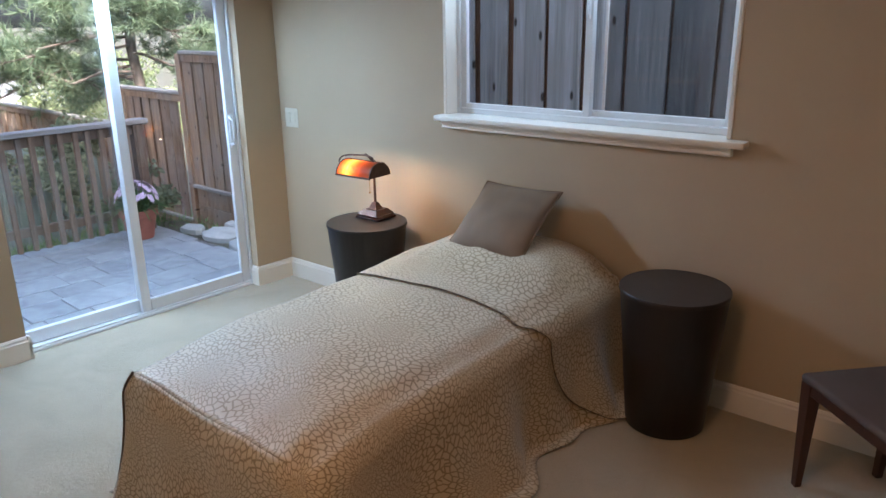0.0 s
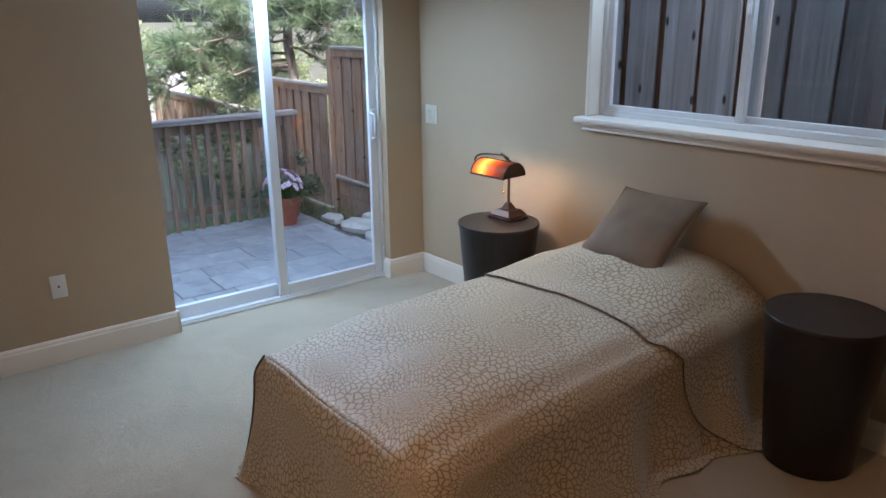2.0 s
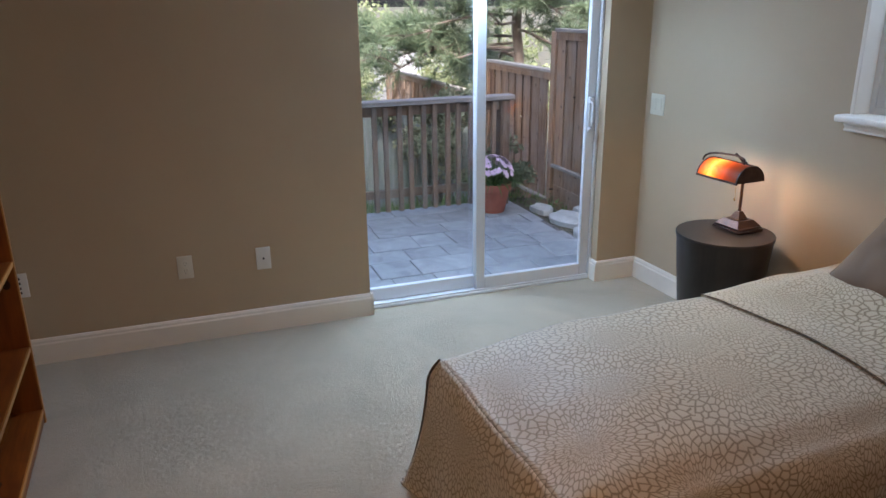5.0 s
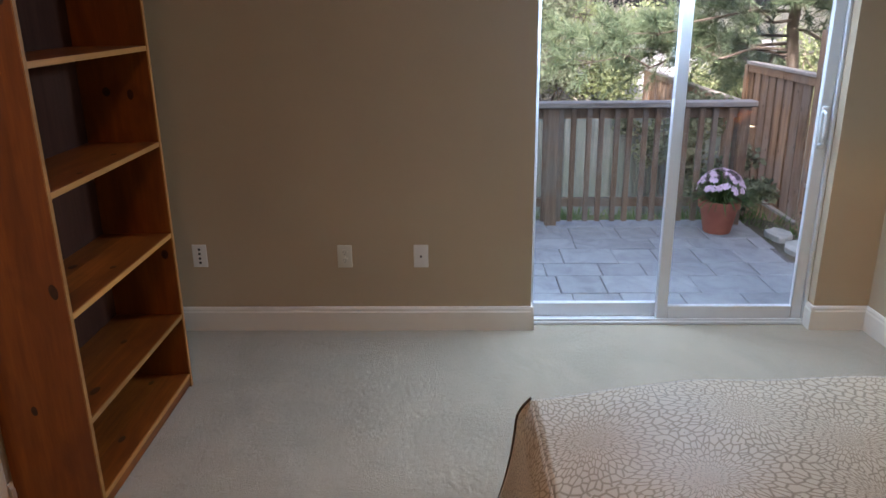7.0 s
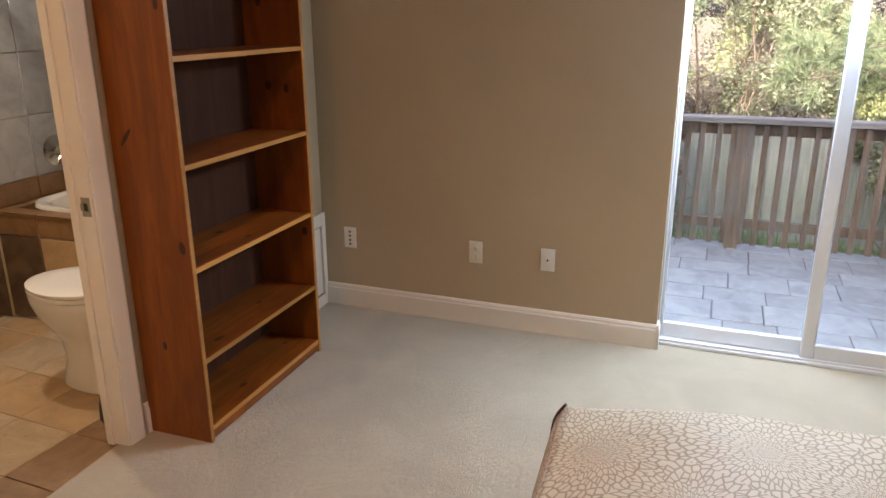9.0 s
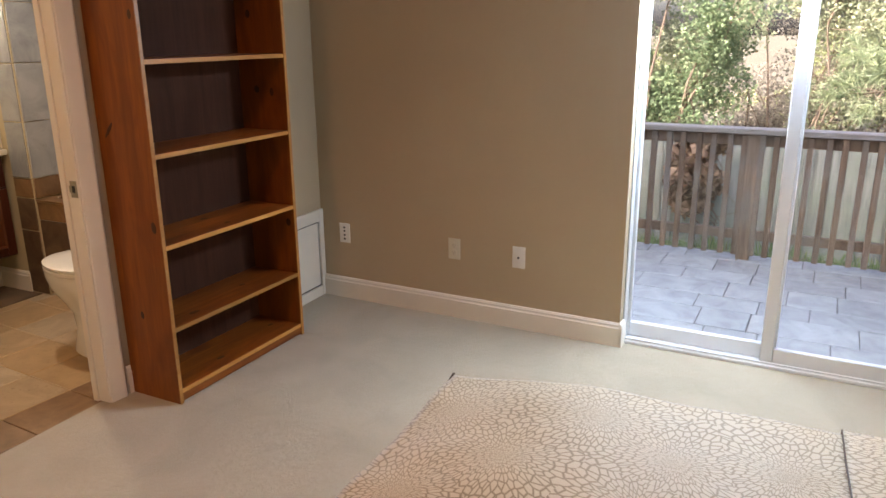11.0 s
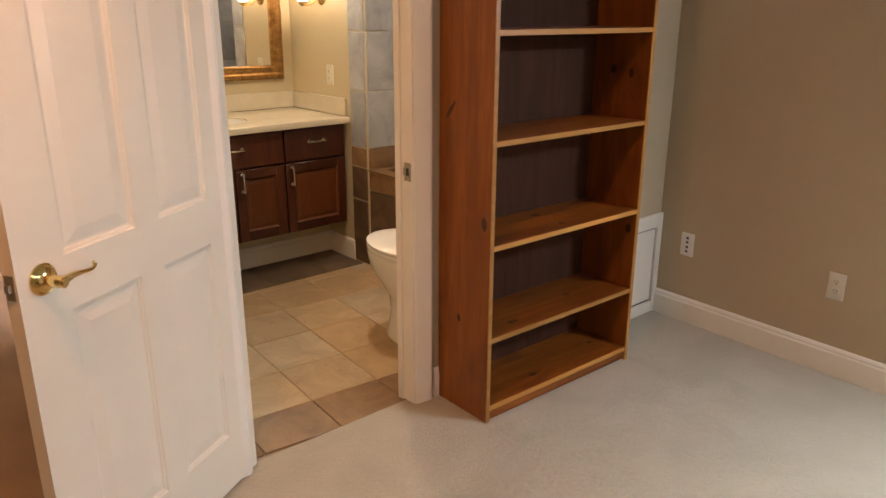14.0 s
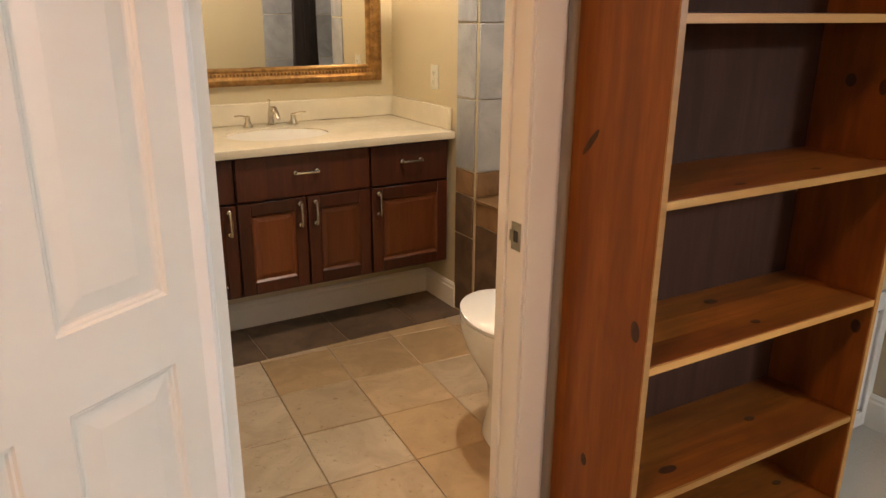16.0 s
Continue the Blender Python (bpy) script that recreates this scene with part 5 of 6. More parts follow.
# ---- bath tub in a tiled deck ----
tub = thing("bathtub", pose(-2.985, -2.18, 0.0), "white bathtub sunk in a brown-tiled deck", "bathtub")
X1, Y1 = -0.70, 1.345
bm = bmesh.new()
n = 40
cx, cy = -0.39, 0.68
def rr(ax, ay):
    out = []
    for k in range(n):
        t = 2 * math.pi * k / n
        c, s = math.cos(t), math.sin(t)
        out.append((cx + ax * math.copysign(abs(c) ** 0.5, c), cy + ay * math.copysign(abs(s) ** 0.5, s)))
    return out
rings = [[bm.verts.new((*p, z)) for p in rr(a, b)] for a, b, z in ((0.315, 0.625, 0.592), (0.31, 0.62, 0.612), (0.275, 0.585, 0.614), (0.255, 0.56, 0.60), (0.225, 0.50, 0.30), (0.19, 0.44, 0.20), (0.05, 0.2, 0.19))]
for a, b in zip(rings, rings[1:]):
    for k in range(n):
        bm.faces.new((a[k], a[(k + 1) % n], b[(k + 1) % n], b[k]))
bm.faces.new(rings[-1])
part("shell", bm, M["porcelain"], tub, "white tub shell and rim", True)
box("deck_core", (-0.04, 0.004, 0.0), (-0.012, Y1, 0.585), M["lightgrout"], tub)
for k in range(5):
    y0 = 0.006 + k * 0.27
    y1 = min(y0 + 0.264, Y1)
    box("cap_tile", (-0.085, y0, 0.585), (0.004, y1, 0.597), M["browntile"], tub, 0.002)
    box("band_tile", (-0.012, y0, 0.475), (-0.002, y1, 0.582), M["browntile"], tub, 0.002)
    box("face_tile", (-0.012, y0, 0.012), (-0.003, y1, 0.470), M["darktile"] if k == 0 else M["travertine"], tub, 0.002)
for lo, hi in (((-0.72, 0.004, 0.5), (-0.085, 0.07, 0.596)), ((-0.72, 1.29, 0.5), (-0.085, Y1, 0.596)), ((-0.77, 0.004, 0.5), (-0.70, Y1, 0.596))):
    box("deck_tile", lo, hi, M["browntile"], tub, 0.002)

vl = thing("shower_valve", pose(-3.43, -2.168, 0.84), "round dark nickel shower valve on the tiled wall", "shower valve")
bm = bmesh.new()
add_lathe(bm, [(0.0, 0.0), (0.085, 0.0), (0.085, 0.004), (0.07, 0.012), (0.045, 0.018), (0.03, 0.03), (0.026, 0.055), (0.0, 0.06)], 32)
bmesh.ops.transform(bm, matrix=pose(0, 0, 0, -90, 0, 0), verts=bm.verts[:])
part("escutcheon", bm, M["nickel"], vl, "round nickel escutcheon", True)
bm = bmesh.new()
add_tube(bm, [(0, 0.05, 0), (0.03, 0.06, -0.03), (0.05, 0.062, -0.06)], 0.008, 8)
part("lever", bm, M["nickel"], vl, "short valve lever", True)

cu2 = thing("shower_curtain", pose(-3.19, -1.33, 0.63, 0, 0, 39.6), "dark brown shower curtain gathered at the tub end", "curtain")
bm = bmesh.new()
cols = []
for i in range(41):
    y = -0.24 + 0.48 * i / 40
    x = 0.05 + 0.028 * math.sin(i * 1.15)
    cols.append([bm.verts.new((x + 0.006 * math.sin(i + z * 3), y * (1 - 0.12 * math.sin(z * 1.6)), z)) for z in np.linspace(0, 1.38, 12)])
for a, b in zip(cols, cols[1:]):
    for k in range(11):
        bm.faces.new((a[k], b[k], b[k + 1], a[k + 1]))
cl = part("drape", bm, M["curtain"], cu2, smooth=True)
so = cl.modifiers.new("thick", "SOLIDIFY")
so.thickness = 0.004
rod = thing("curtain_rod", pose(-2.94, -2.18, 2.0), "chrome shower curtain rod across the tub", "curtain rod")
bm = bmesh.new()
add_cyl(bm, (0, 0.01, 0.005), (0, 1.33, 0.005), 0.012, n=14)
part("rod", bm, M["nickel"], rod, smooth=True)
for y in (0.0, 1.325):
    bm = bmesh.new()
    add_cyl(bm, (0, y + 0.002, 0.005), (0, y + 0.016, 0.005), 0.028, n=18)
    part("flange", bm, M["nickel"], rod, smooth=True)

# ---- far room bed seen past the door ----
fb = thing("bed", pose(-2.6, -6.75, 0.0), "low bed with a white cover of dark floral sprigs", "bed")
box("bed_base", (-0.9, -0.5, 0.0), (1.0, 0.62, 0.09), M["blackmetal"], fb, 0.01, "dark bed base")
bm = bmesh.new()
add_box(bm, (-0.92, -0.55, 0.08), (1.02, 0.66, 0.5), None, 0.05, 3)
part("bed_cover", bm, M["plate"], fb, "white cover", True)
rs = random.Random(5)
for k in range(30):
    bm = bmesh.new()
    x, z = rs.uniform(-0.85, 0.95), rs.uniform(0.14, 0.44)
    add_box(bm, (-0.02, 0, -0.006), (0.02, 0.0015, 0.006), pose(x, 0.6605, z, 0, rs.uniform(0, 180), 0))
    add_box(bm, (-0.006, 0, -0.014), (0.006, 0.0016, 0.014), pose(x + 0.015, 0.6605, z + 0.008, 0, rs.uniform(0, 180), 0))
    part("sprig", bm, M["slot"], fb, "dark sprig motif")
box("headboard", (-0.95, -0.62, 0.0), (1.05, -0.56, 0.95), M["walnut"], fb, 0.01, "brown headboard")
box("brown_blanket", (-0.6, -0.2, 0.495), (0.9, 0.3, 0.58), M["seat"], fb, 0.03, "folded brown blanket", seg=2)
# added fill lamp brightens the far room; no window is built there
area("far_room_window_daylight", (2.3, -5.6, 1.5), (-1.0, -5.6, 0.3), 1.6, 1.3, 80, (0.95, 0.92, 1.0))

# ---- assumed recessed ceiling light, unseen, added to brighten the bathroom floor ----
rc = thing("recessed_light", pose(-2.55, -1.55, CEIL), "assumed white round recessed light, unseen in the bathroom ceiling", "ceiling light")
bm = bmesh.new()
add_lathe(bm, [(0.062, -0.002), (0.085, -0.002), (0.088, -0.006), (0.085, -0.012), (0.064, -0.010), (0.062, -0.002)], 32)
part("trim_ring", bm, M["plate"], rc, "white trim ring", True)
bm = bmesh.new()
add_lathe(bm, [(0.0, -0.004), (0.061, -0.004), (0.061, -0.002), (0.0, -0.002)], 28)
part("lens", bm, M["frosted"], rc, "lit frosted lens", True)
area("recessed_light_glow", (-2.55, -1.55, CEIL - 0.02), (-2.55, -1.55, 0.0), 0.11, 0.11, 3.1, (1.0, 0.90, 0.73))


# ---- outside: ground ----
def smooth01(a, b, x):
    t = np.clip((x - a) / (b - a), 0, 1)
    return t * t * (3 - 2 * t)


def ground_height(x, y):
    """Height of the garden in the garden wall's own axes."""
    down = smooth01(2.3, 4.5, -x)
    z = -0.14 - 0.75 * down - 0.29 * smooth01(3.35, 3.8, y) * (1 - down) + 0.02 * np.sin(x * 3.1) * np.cos(y * 2.7)
    return z - 0.8 * smooth01(9, 30, -x)


gx = np.concatenate([np.linspace(-600, -20, 14)[:-1], np.linspace(-20, 0, 60), np.linspace(0, 600, 12)[1:]])
gy = np.concatenate([np.linspace(-600, -8, 12)[:-1], np.linspace(-8, 14, 50), np.linspace(14, 600, 12)[1:]])
X, Y = np.meshgrid(gx, gy, indexing="ij")
Z = np.where(X > -0.1, -0.35, ground_height(X, Y))
vv = np.stack([X, Y, Z], -1).reshape(-1, 3)
ny = len(gy)
ff = [(i * ny + j, (i + 1) * ny + j, (i + 1) * ny + j + 1, i * ny + j + 1) for i in range(len(gx) - 1) for j in range(ny - 1)]
gr = cloud_mesh("ground", vv, ff, M["ground"])
gr.matrix_world = SW
structure(gr, "brown garden soil falling away from the patio", "ground")

# patio slab
PZ = -0.085
pat = box("patio", (-2.30, -3.2, -0.4), (-0.165, 2.93, PZ - 0.012), M["joint"])
pat.matrix_world = SW
structure(pat, "patio of mauve-grey stamped stone pavers", "patio")
# upper wall and roof are out of view, added to keep sun off the patio
up = box("house_upper_wall", (-0.16, -7.5, CEIL + 0.15), (-0.02, 2.95, 4.6), M["housewall"])
up.matrix_world = SW
structure(up, "unseen stucco upper wall, added to shade the patio", "house wall")
structure(box("roof", (-4.1, -8.0, 4.6), (5.0, 3.1, 4.75), M["shingle"]), "unseen shingled roof slab, added to shade the patio", "roof")


def fence_run(name, m, length, z_low, z_high, material, label, board=0.14, gap=0.006, batten=True, cap=None, seed=1, group="", back=None):
    """Boards run along local x; the face seen is local -y."""
    e = thing(name, m, label, "fence", group)
    rs = random.Random(seed)
    n = int(length / (board + gap))
    meshes = []
    for k in range(5):
        bm = bmesh.new()
        w = board * (1 - 0.03 * k)
        add_box(bm, (0, 0, 0), (w, 0.018, 1.0))
        meshes.append(part("board", bm, material))
    for k in range(n):
        src = meshes[rs.randrange(5)]
        o = new("board", src.data)
        o.parent = e
        off = 0.028 if (batten and k % 2) else rs.uniform(-0.004, 0.004)
        o.matrix_local = pose(k * (board + gap), off, z_low + rs.uniform(-0.01, 0.01), 0, rs.uniform(-0.3, 0.3), rs.uniform(-0.6, 0.6)) @ Matrix.Diagonal((1.12 if batten and k % 2 else 1.0, 1, z_high - z_low, 1))
    if not batten:
        bm = bmesh.new()
        for k in range(n):
            add_box(bm, (k * (board + gap) - gap - 0.05, 0.024, z_low), (k * (board + gap) + 0.05, 0.039, z_high - 0.02))
        part("back_battens", bm, back or material, e, "narrow strips behind the joints")
    for o in meshes:
        bpy.data.objects.remove(o)
    if cap:
        box("cap_board", (-0.02, -0.03, z_high), (length + 0.02, 0.06, z_high + 0.03), cap, e, 0.004)
        box("face_rail", (-0.0, -0.018, z_high - 0.075), (length, -0.001, z_high - 0.002), material, e, 0.002)
    return e


# ---- side fence, in three steps ----
FY = 3.80
fence_run("fence", SW @ pose(-9.4, FY, 0), 4.62, -1.0, 0.50, M["fence"], "brown board fence, lowest stretch with a weathered cap", 0.165, 0.026, False, M["railtop"], 3, back=M["brownback"])
fence_run("fence", SW @ pose(-4.74, FY, 0), 1.60, -0.38, 0.935, M["fence"], "brown board fence, middle stretch with a weathered cap", 0.165, 0.026, False, M["railtop"], 5, back=M["brownback"])
fence_run("fence", SW @ pose(-3.05, FY, 0), 2.7, 0.0, 1.335, M["fence"], "brown board fence, tallest stretch with a weathered cap", 0.165, 0.026, False, M["railtop"], 4, back=M["brownback"])
for px, pz in ((-3.135, 1.335), (-4.80, 0.93)):
    po = box("fence_post", (px, FY - 0.03, -0.75), (px + 0.085, FY + 0.05, pz), M["fence"], None, 0.004)
    po.matrix_world = SW
    tagged(po, "square brown post where the fence steps up", "fence post")
rt = thing("retaining_wall", SW @ pose(-3.04, FY, 0), "stacked timber boards holding soil under the tall fence", "retaining wall")
for k in range(3):
    box("timber", (0.0, 0.0, -0.56 + 0.185 * k), (2.7, 0.04, -0.38 + 0.185 * k), M["fence"], rt, 0.004)
box("cap_timber", (-0.005, -0.045, -0.004), (2.7, 0.0, 0.026), M["railtop"], rt, 0.004)
rt2 = thing("timber_edging", SW @ pose(-4.70, FY, 0), "weathered timber kickboard at the foot of the fence", "edging")
box("timber", (0.0, 0.0, -0.75), (1.55, 0.04, -0.395), M["fence"], rt2, 0.004)
box("cap_timber", (0.0, -0.045, -0.392), (1.55, 0.0, -0.362), M["railtop"], rt2, 0.004)

# fence close to the high window
fence_run("fence", pose(-3.697, 3.75, 0), 5.2, -0.12, 2.2, M["greyfence"], "tall grey weathered board fence outside the high window", 0.2295, 0.022, False, None, 9, back=M["brownback"])

# far fence down the garden
fence_run("fence", SW @ pose(-5.3, 3.7, 0, 0, 0, -90), 6.8, -1.0, 0.36, M["farfence"], "pale mossy board fence down the garden", 0.135, 0.008, False, None, 12)


# ---- patio railing ----
rail = thing("railing", SW @ pose(-2.19, 0, PZ - 0.012), "weathered wooden patio railing with square balusters", "railing")
S0, S1 = -2.6, 2.86
RZ = 0.965
box("cap_rail", (-0.06, S0, RZ - 0.04), (0.075, S1 + 0.05, RZ), M["railtop"], rail, 0.006, "pale weathered cap rail")
box("top_rail", (-0.018, S0, RZ - 0.125), (0.018, S1, RZ - 0.04), M["rail"], rail, 0.004)
box("bottom_rail", (-0.018, S0, 0.155), (0.018, S1, 0.225), M["rail"], rail, 0.004)
bm = bmesh.new()
add_box(bm, (-0.018, -0.019, 0.045), (0.018, 0.019, RZ - 0.045), None, 0.003)
bal = part("baluster", bm, M["rail"])
k = S0 + 0.07
while k < S1 - 0.03:
    o = new("baluster", bal.data)
    o.parent = rail
    o.matrix_local = pose(0.038, k + 0.006 * math.sin(k * 31), 0, 0, 0.4 * math.sin(k * 17), 2.5 * math.sin(k * 23))
    k += 0.105
bpy.data.objects.remove(bal)
for s in (-1.9, -0.28, 1.41, 2.83):
    box("post", (-0.045, s - 0.045, -0.3), (0.045, s + 0.045, RZ - 0.04), M["rail"], rail, 0.005)


# ---- pot with flowers ----
pot = thing("flower_pot", SW @ pose(-1.965, 2.645, PZ), "terracotta pot of pale pink flowers on the patio", "potted plant")
bm = bmesh.new()
add_lathe(bm, [(0.0, 0.0), (0.095, 0.0), (0.10, 0.01), (0.135, 0.19), (0.14, 0.19), (0.152, 0.195), (0.155, 0.25), (0.148, 0.253), (0.14, 0.25), (0.135, 0.22), (0.0, 0.22)], 40)
part("pot", bm, M["pot"], pot, "terracotta pot", True)


def blades(rng, n, centre, spread, length, width, droop, zdir=1.0, seg=3):
    """Arching strap leaves."""
    verts, faces = [], []
    for _ in range(n):
        a = rng.uniform(0, 6.283)
        r0 = spread * math.sqrt(rng.random())
        p = Vector(centre) + Vector((math.cos(a) * r0 * 0.4, math.sin(a) * r0 * 0.4, 0))
        L = length * rng.uniform(0.6, 1.15)
        lean = rng.uniform(0.2, 1.0)
        side = Vector((-math.sin(a), math.cos(a), 0))
        i0 = len(verts)
        for k in range(seg + 1):
            t = k / seg
            q = p + Vector((math.cos(a), math.sin(a), 0)) * (L * lean * t) + Vector((0, 0, L * (t * (1.1 - 0.5 * lean) - droop * lean * t * t)))
            w = width * (1 - t) ** 0.7 + 0.0005
            verts += [q - side * w, q + side * w]
        for k in range(seg):
            faces.append((i0 + 2 * k, i0 + 2 * k + 1, i0 + 2 * k + 3, i0 + 2 * k + 2))
    return verts, faces


rg = random.Random(11)
v, f = blades(rg, 240, (0, 0, 0.23), 0.16, 0.33, 0.006, 0.8, seg=5)
cloud_mesh("foliage", v, f, M["grass"], pot, "long green strap leaves")
bm = bmesh.new()
for k in range(74):
    th, ph = rg.uniform(0, 6.283), math.acos(rg.uniform(0.05, 1.0))
    c = Vector((0.165 * math.sin(ph) * math.cos(th), 0.165 * math.sin(ph) * math.sin(th), 0.32 + 0.16 * math.cos(ph)))
    nrm = (c - Vector((0, 0, 0.27))).normalized()
    q = nrm.to_track_quat("Z", "Y").to_matrix().to_4x4()
    for j in range(6):
        t = pose(0, 0, 0, 0, 0, j * 60 + rg.uniform(-10, 10))
        pts = [(0, 0, 0.004), (0.011, 0.013, 0.006), (0.0, 0.031, 0.002 + rg.uniform(-0.004, 0.006)), (-0.011, 0.013, 0.006)]
        bm.faces.new([bm.verts.new(Matrix.Translation(c) @ q @ t @ Vector(p)) for p in pts])
part("blossom", bm, M["petal"], pot, "dense head of pale pink blossoms")


# ---- shrubs, trees ----
def leaf_cloud(rng, lumps, count, size, aspect=0.45):
    """Folded leaves scattered through lumps (centre, radius); denser towards the skin."""
    verts, faces = [], []
    total = sum(r ** 2 for _, r in lumps)
    for c, r in lumps:
        for _ in range(int(count * r * r / total)):
            d = Vector((rng.gauss(0, 1), rng.gauss(0, 1), rng.gauss(0, 1))).normalized()
            p = Vector(c) + d * (r * (0.45 + 0.6 * rng.random() ** 0.6))
            a = Vector((rng.gauss(0, 1), rng.gauss(0, 1), rng.gauss(0, 0.7))).normalized()
            b = a.cross(Vector((rng.gauss(0, 1), rng.gauss(0, 1), rng.gauss(0, 1)))).normalized()
            s = size * rng.uniform(0.6, 1.4)
            nrm = a.cross(b) * (s * 0.15)
            i = len(verts)
            verts += [p, p + a * s * 0.5 + b * s * aspect + nrm, p + a * s, p + a * s * 0.5 - b * s * aspect + nrm]
            faces += [(i, i + 1, i + 2), (i, i + 2, i + 3)]
    return verts, faces


def needle_cloud(rng, twigs, per, length, width=0.004):
    """Bottle-brush tufts of needles along twig tips."""
    verts, faces = [], []
    for p, d in twigs:
        for _ in range(per):
            o = p + d * rng.uniform(0, 0.22)
            n = (d * 0.7 + Vector((rng.gauss(0, 0.6), rng.gauss(0, 0.6), rng.gauss(0, 0.6) + 0.15))).normalized()
            s = n.cross(Vector((rng.gauss(0, 1), rng.gauss(0, 1), rng.gauss(0, 1)))).normalized() * width
            i = len(verts)
            L = length * rng.uniform(0.7, 1.2)
            verts += [o - s, o + s, o + n * L]
            faces.append((i, i + 1, i + 2))
    return verts, faces


def limb(bm, p0, p1, r0, r1, rng, wob=0.15, n=6, sides=7):
    p0, p1 = Vector(p0), Vector(p1)
    pts = [p0.lerp(p1, k / n) + Vector((rng.gauss(0, wob), rng.gauss(0, wob), rng.gauss(0, wob * 0.6))) * math.sin(math.pi * k / n) for k in range(n + 1)]
    add_tube(bm, pts, r0, sides, [r0 + (r1 - r0) * k / n for k in range(n + 1)])
    return pts


def pine_tree(m, seed, label, height=7.0, low=0.2, reach=3.0, toward=None):
    e = thing("pine_tree", m, label, "tree")
    rng = random.Random(seed)
    bm = bmesh.new()
    trunk = limb(bm, (0, 0, -1.2), (0.3, 0.2, height), 0.085, 0.04, rng, 0.12, 10, 10)
    twigs = []
    for k in range(38):
        z = low + (height - low) * (k / 38) ** 1.3
        a = rng.uniform(0, 6.283) if toward is None or rng.random() < 0.45 else toward + rng.gauss(0, 0.7)
        L = reach * (1 - 0.55 * k / 38) * rng.uniform(0.7, 1.1) * (1.0 if z < 2.1 else 0.42)
        root = Vector((0.3 * z / height, 0.2 * z / height, z))
        tip = root + Vector((math.cos(a) * L, math.sin(a) * L, rng.uniform(-0.35, 0.3)))
        line = limb(bm, root, tip, 0.022, 0.007, rng, 0.16, 6, 6)
        for i, p in enumerate(line[1:], 1):
            for _ in range(5):
                d = ((tip - root).normalized() + Vector((rng.gauss(0, 0.7), rng.gauss(0, 0.7), rng.gauss(0.15, 0.4)))).normalized()
                q = p + d * rng.uniform(0.1, 0.5)
                add_tube(bm, [p, q], 0.004, 4, [0.006, 0.003])
                twigs.append((q, d))
                twigs.append((p.lerp(q, 0.5), d))
    part("trunk", bm, M["bark"], e, "brown pine trunk and boughs", True)
    v, f = needle_cloud(rng, twigs, 46, 0.2, 0.006)
    cloud_mesh("needles", v, f, M["needles"], e, "tufts of dark green needles")
    return e


def leafy_tree(m, seed, label, lumps, count, size, material, trunk=None, name="tree"):
    e = thing(name, m, label, "tree" if name == "tree" else "shrub")
    rng = random.Random(seed)
    bm = bmesh.new()
    for c, r in lumps:
        limb(bm, (trunk or (0, 0, -1.5)), c, 0.035 if name == "tree" else 0.007, 0.012 if name == "tree" else 0.003, rng, 0.12, 6, 6)
        for _ in range(5):
            d = Vector((rng.gauss(0, 1), rng.gauss(0, 1), rng.gauss(0.2, 0.8))).normalized()
            limb(bm, c, Vector(c) + d * r, 0.012 if name == "tree" else 0.003, 0.003, rng, 0.06, 4, 4)
    part("trunk", bm, M["bark"], e, "thin brown stems", True)
    small = []
    for c, r in lumps:
        for _ in range(7):
            d = Vector((rng.gauss(0, 1), rng.gauss(0, 1), rng.gauss(0, 1))).normalized()
            small.append((Vector(c) + d * r * rng.uniform(0.3, 0.95), r * rng.uniform(0.25, 0.5)))
    v, f = leaf_cloud(rng, small, count, size)
    cloud_mesh("crown", v, f, material, e, "uneven crown of small leaves")
    return e


pine_tree(SW @ pose(-5.95, 4.62, -0.6), 21, "large pine with long dark needle boughs behind the fence", 6.5, 1.5, 3.0, -1.75)
rgt = random.Random(31)


def lumps_box(rng, n, x, y, z, r):
    return [((rng.uniform(*x), rng.uniform(*y), rng.uniform(*z)), rng.uniform(*r)) for _ in range(n)]


leafy_tree(SW @ pose(-14.5, 3.6, -1.8), 41, "sunlit yellow-green tree beyond the garden fence", lumps_box(rgt, 15, (-1.5, 1.5), (-2.4, 1.2), (0.8, 4.5), (0.6, 1.1)), 30000, 0.065, M["leaves"])
leafy_tree(SW @ pose(-11.0, 1.0, -1.6), 40, "olive green slender tree beyond the railing", lumps_box(rgt, 13, (-1.2, 1.2), (-1.9, 1.9), (1.2, 4.6), (0.5, 1.0)), 24000, 0.055, M["willow"])
leafy_tree(SW @ pose(-12.4, 1.7, -1.8), 39, "bare grey-brown twiggy tree beyond the railing", lumps_box(rgt, 16, (-1.0, 1.0), (-1.9, 1.7), (0.8, 4.2), (0.5, 0.95)), 22000, 0.05, M["twig"])
leafy_tree(SW @ pose(-8.6, -1.2, -1.2), 42, "grey-green willow-like tree near the railing", lumps_box(rgt, 14, (-1.2, 1.2), (-1.7, 1.9), (1.0, 4.2), (0.5, 1.0)), 30000, 0.05, M["bush"])
leafy_tree(SW @ pose(-13.5, 8.6, -1.5), 43, "sunlit tree with golden leaves behind the side fence", lumps_box(rgt, 16, (-1.6, 1.6), (-2.6, 3.2), (0.2, 2.3), (0.6, 1.0)), 26000, 0.07, M["leaves"])
leafy_tree(SW @ pose(-13.0, -4.0, -1.5), 44, "broad green tree past the railing", lumps_box(rgt, 14, (-1.8, 1.8), (-3.0, 3.0), (0.8, 5.0), (0.8, 1.4)), 26000, 0.07, M["willow"])
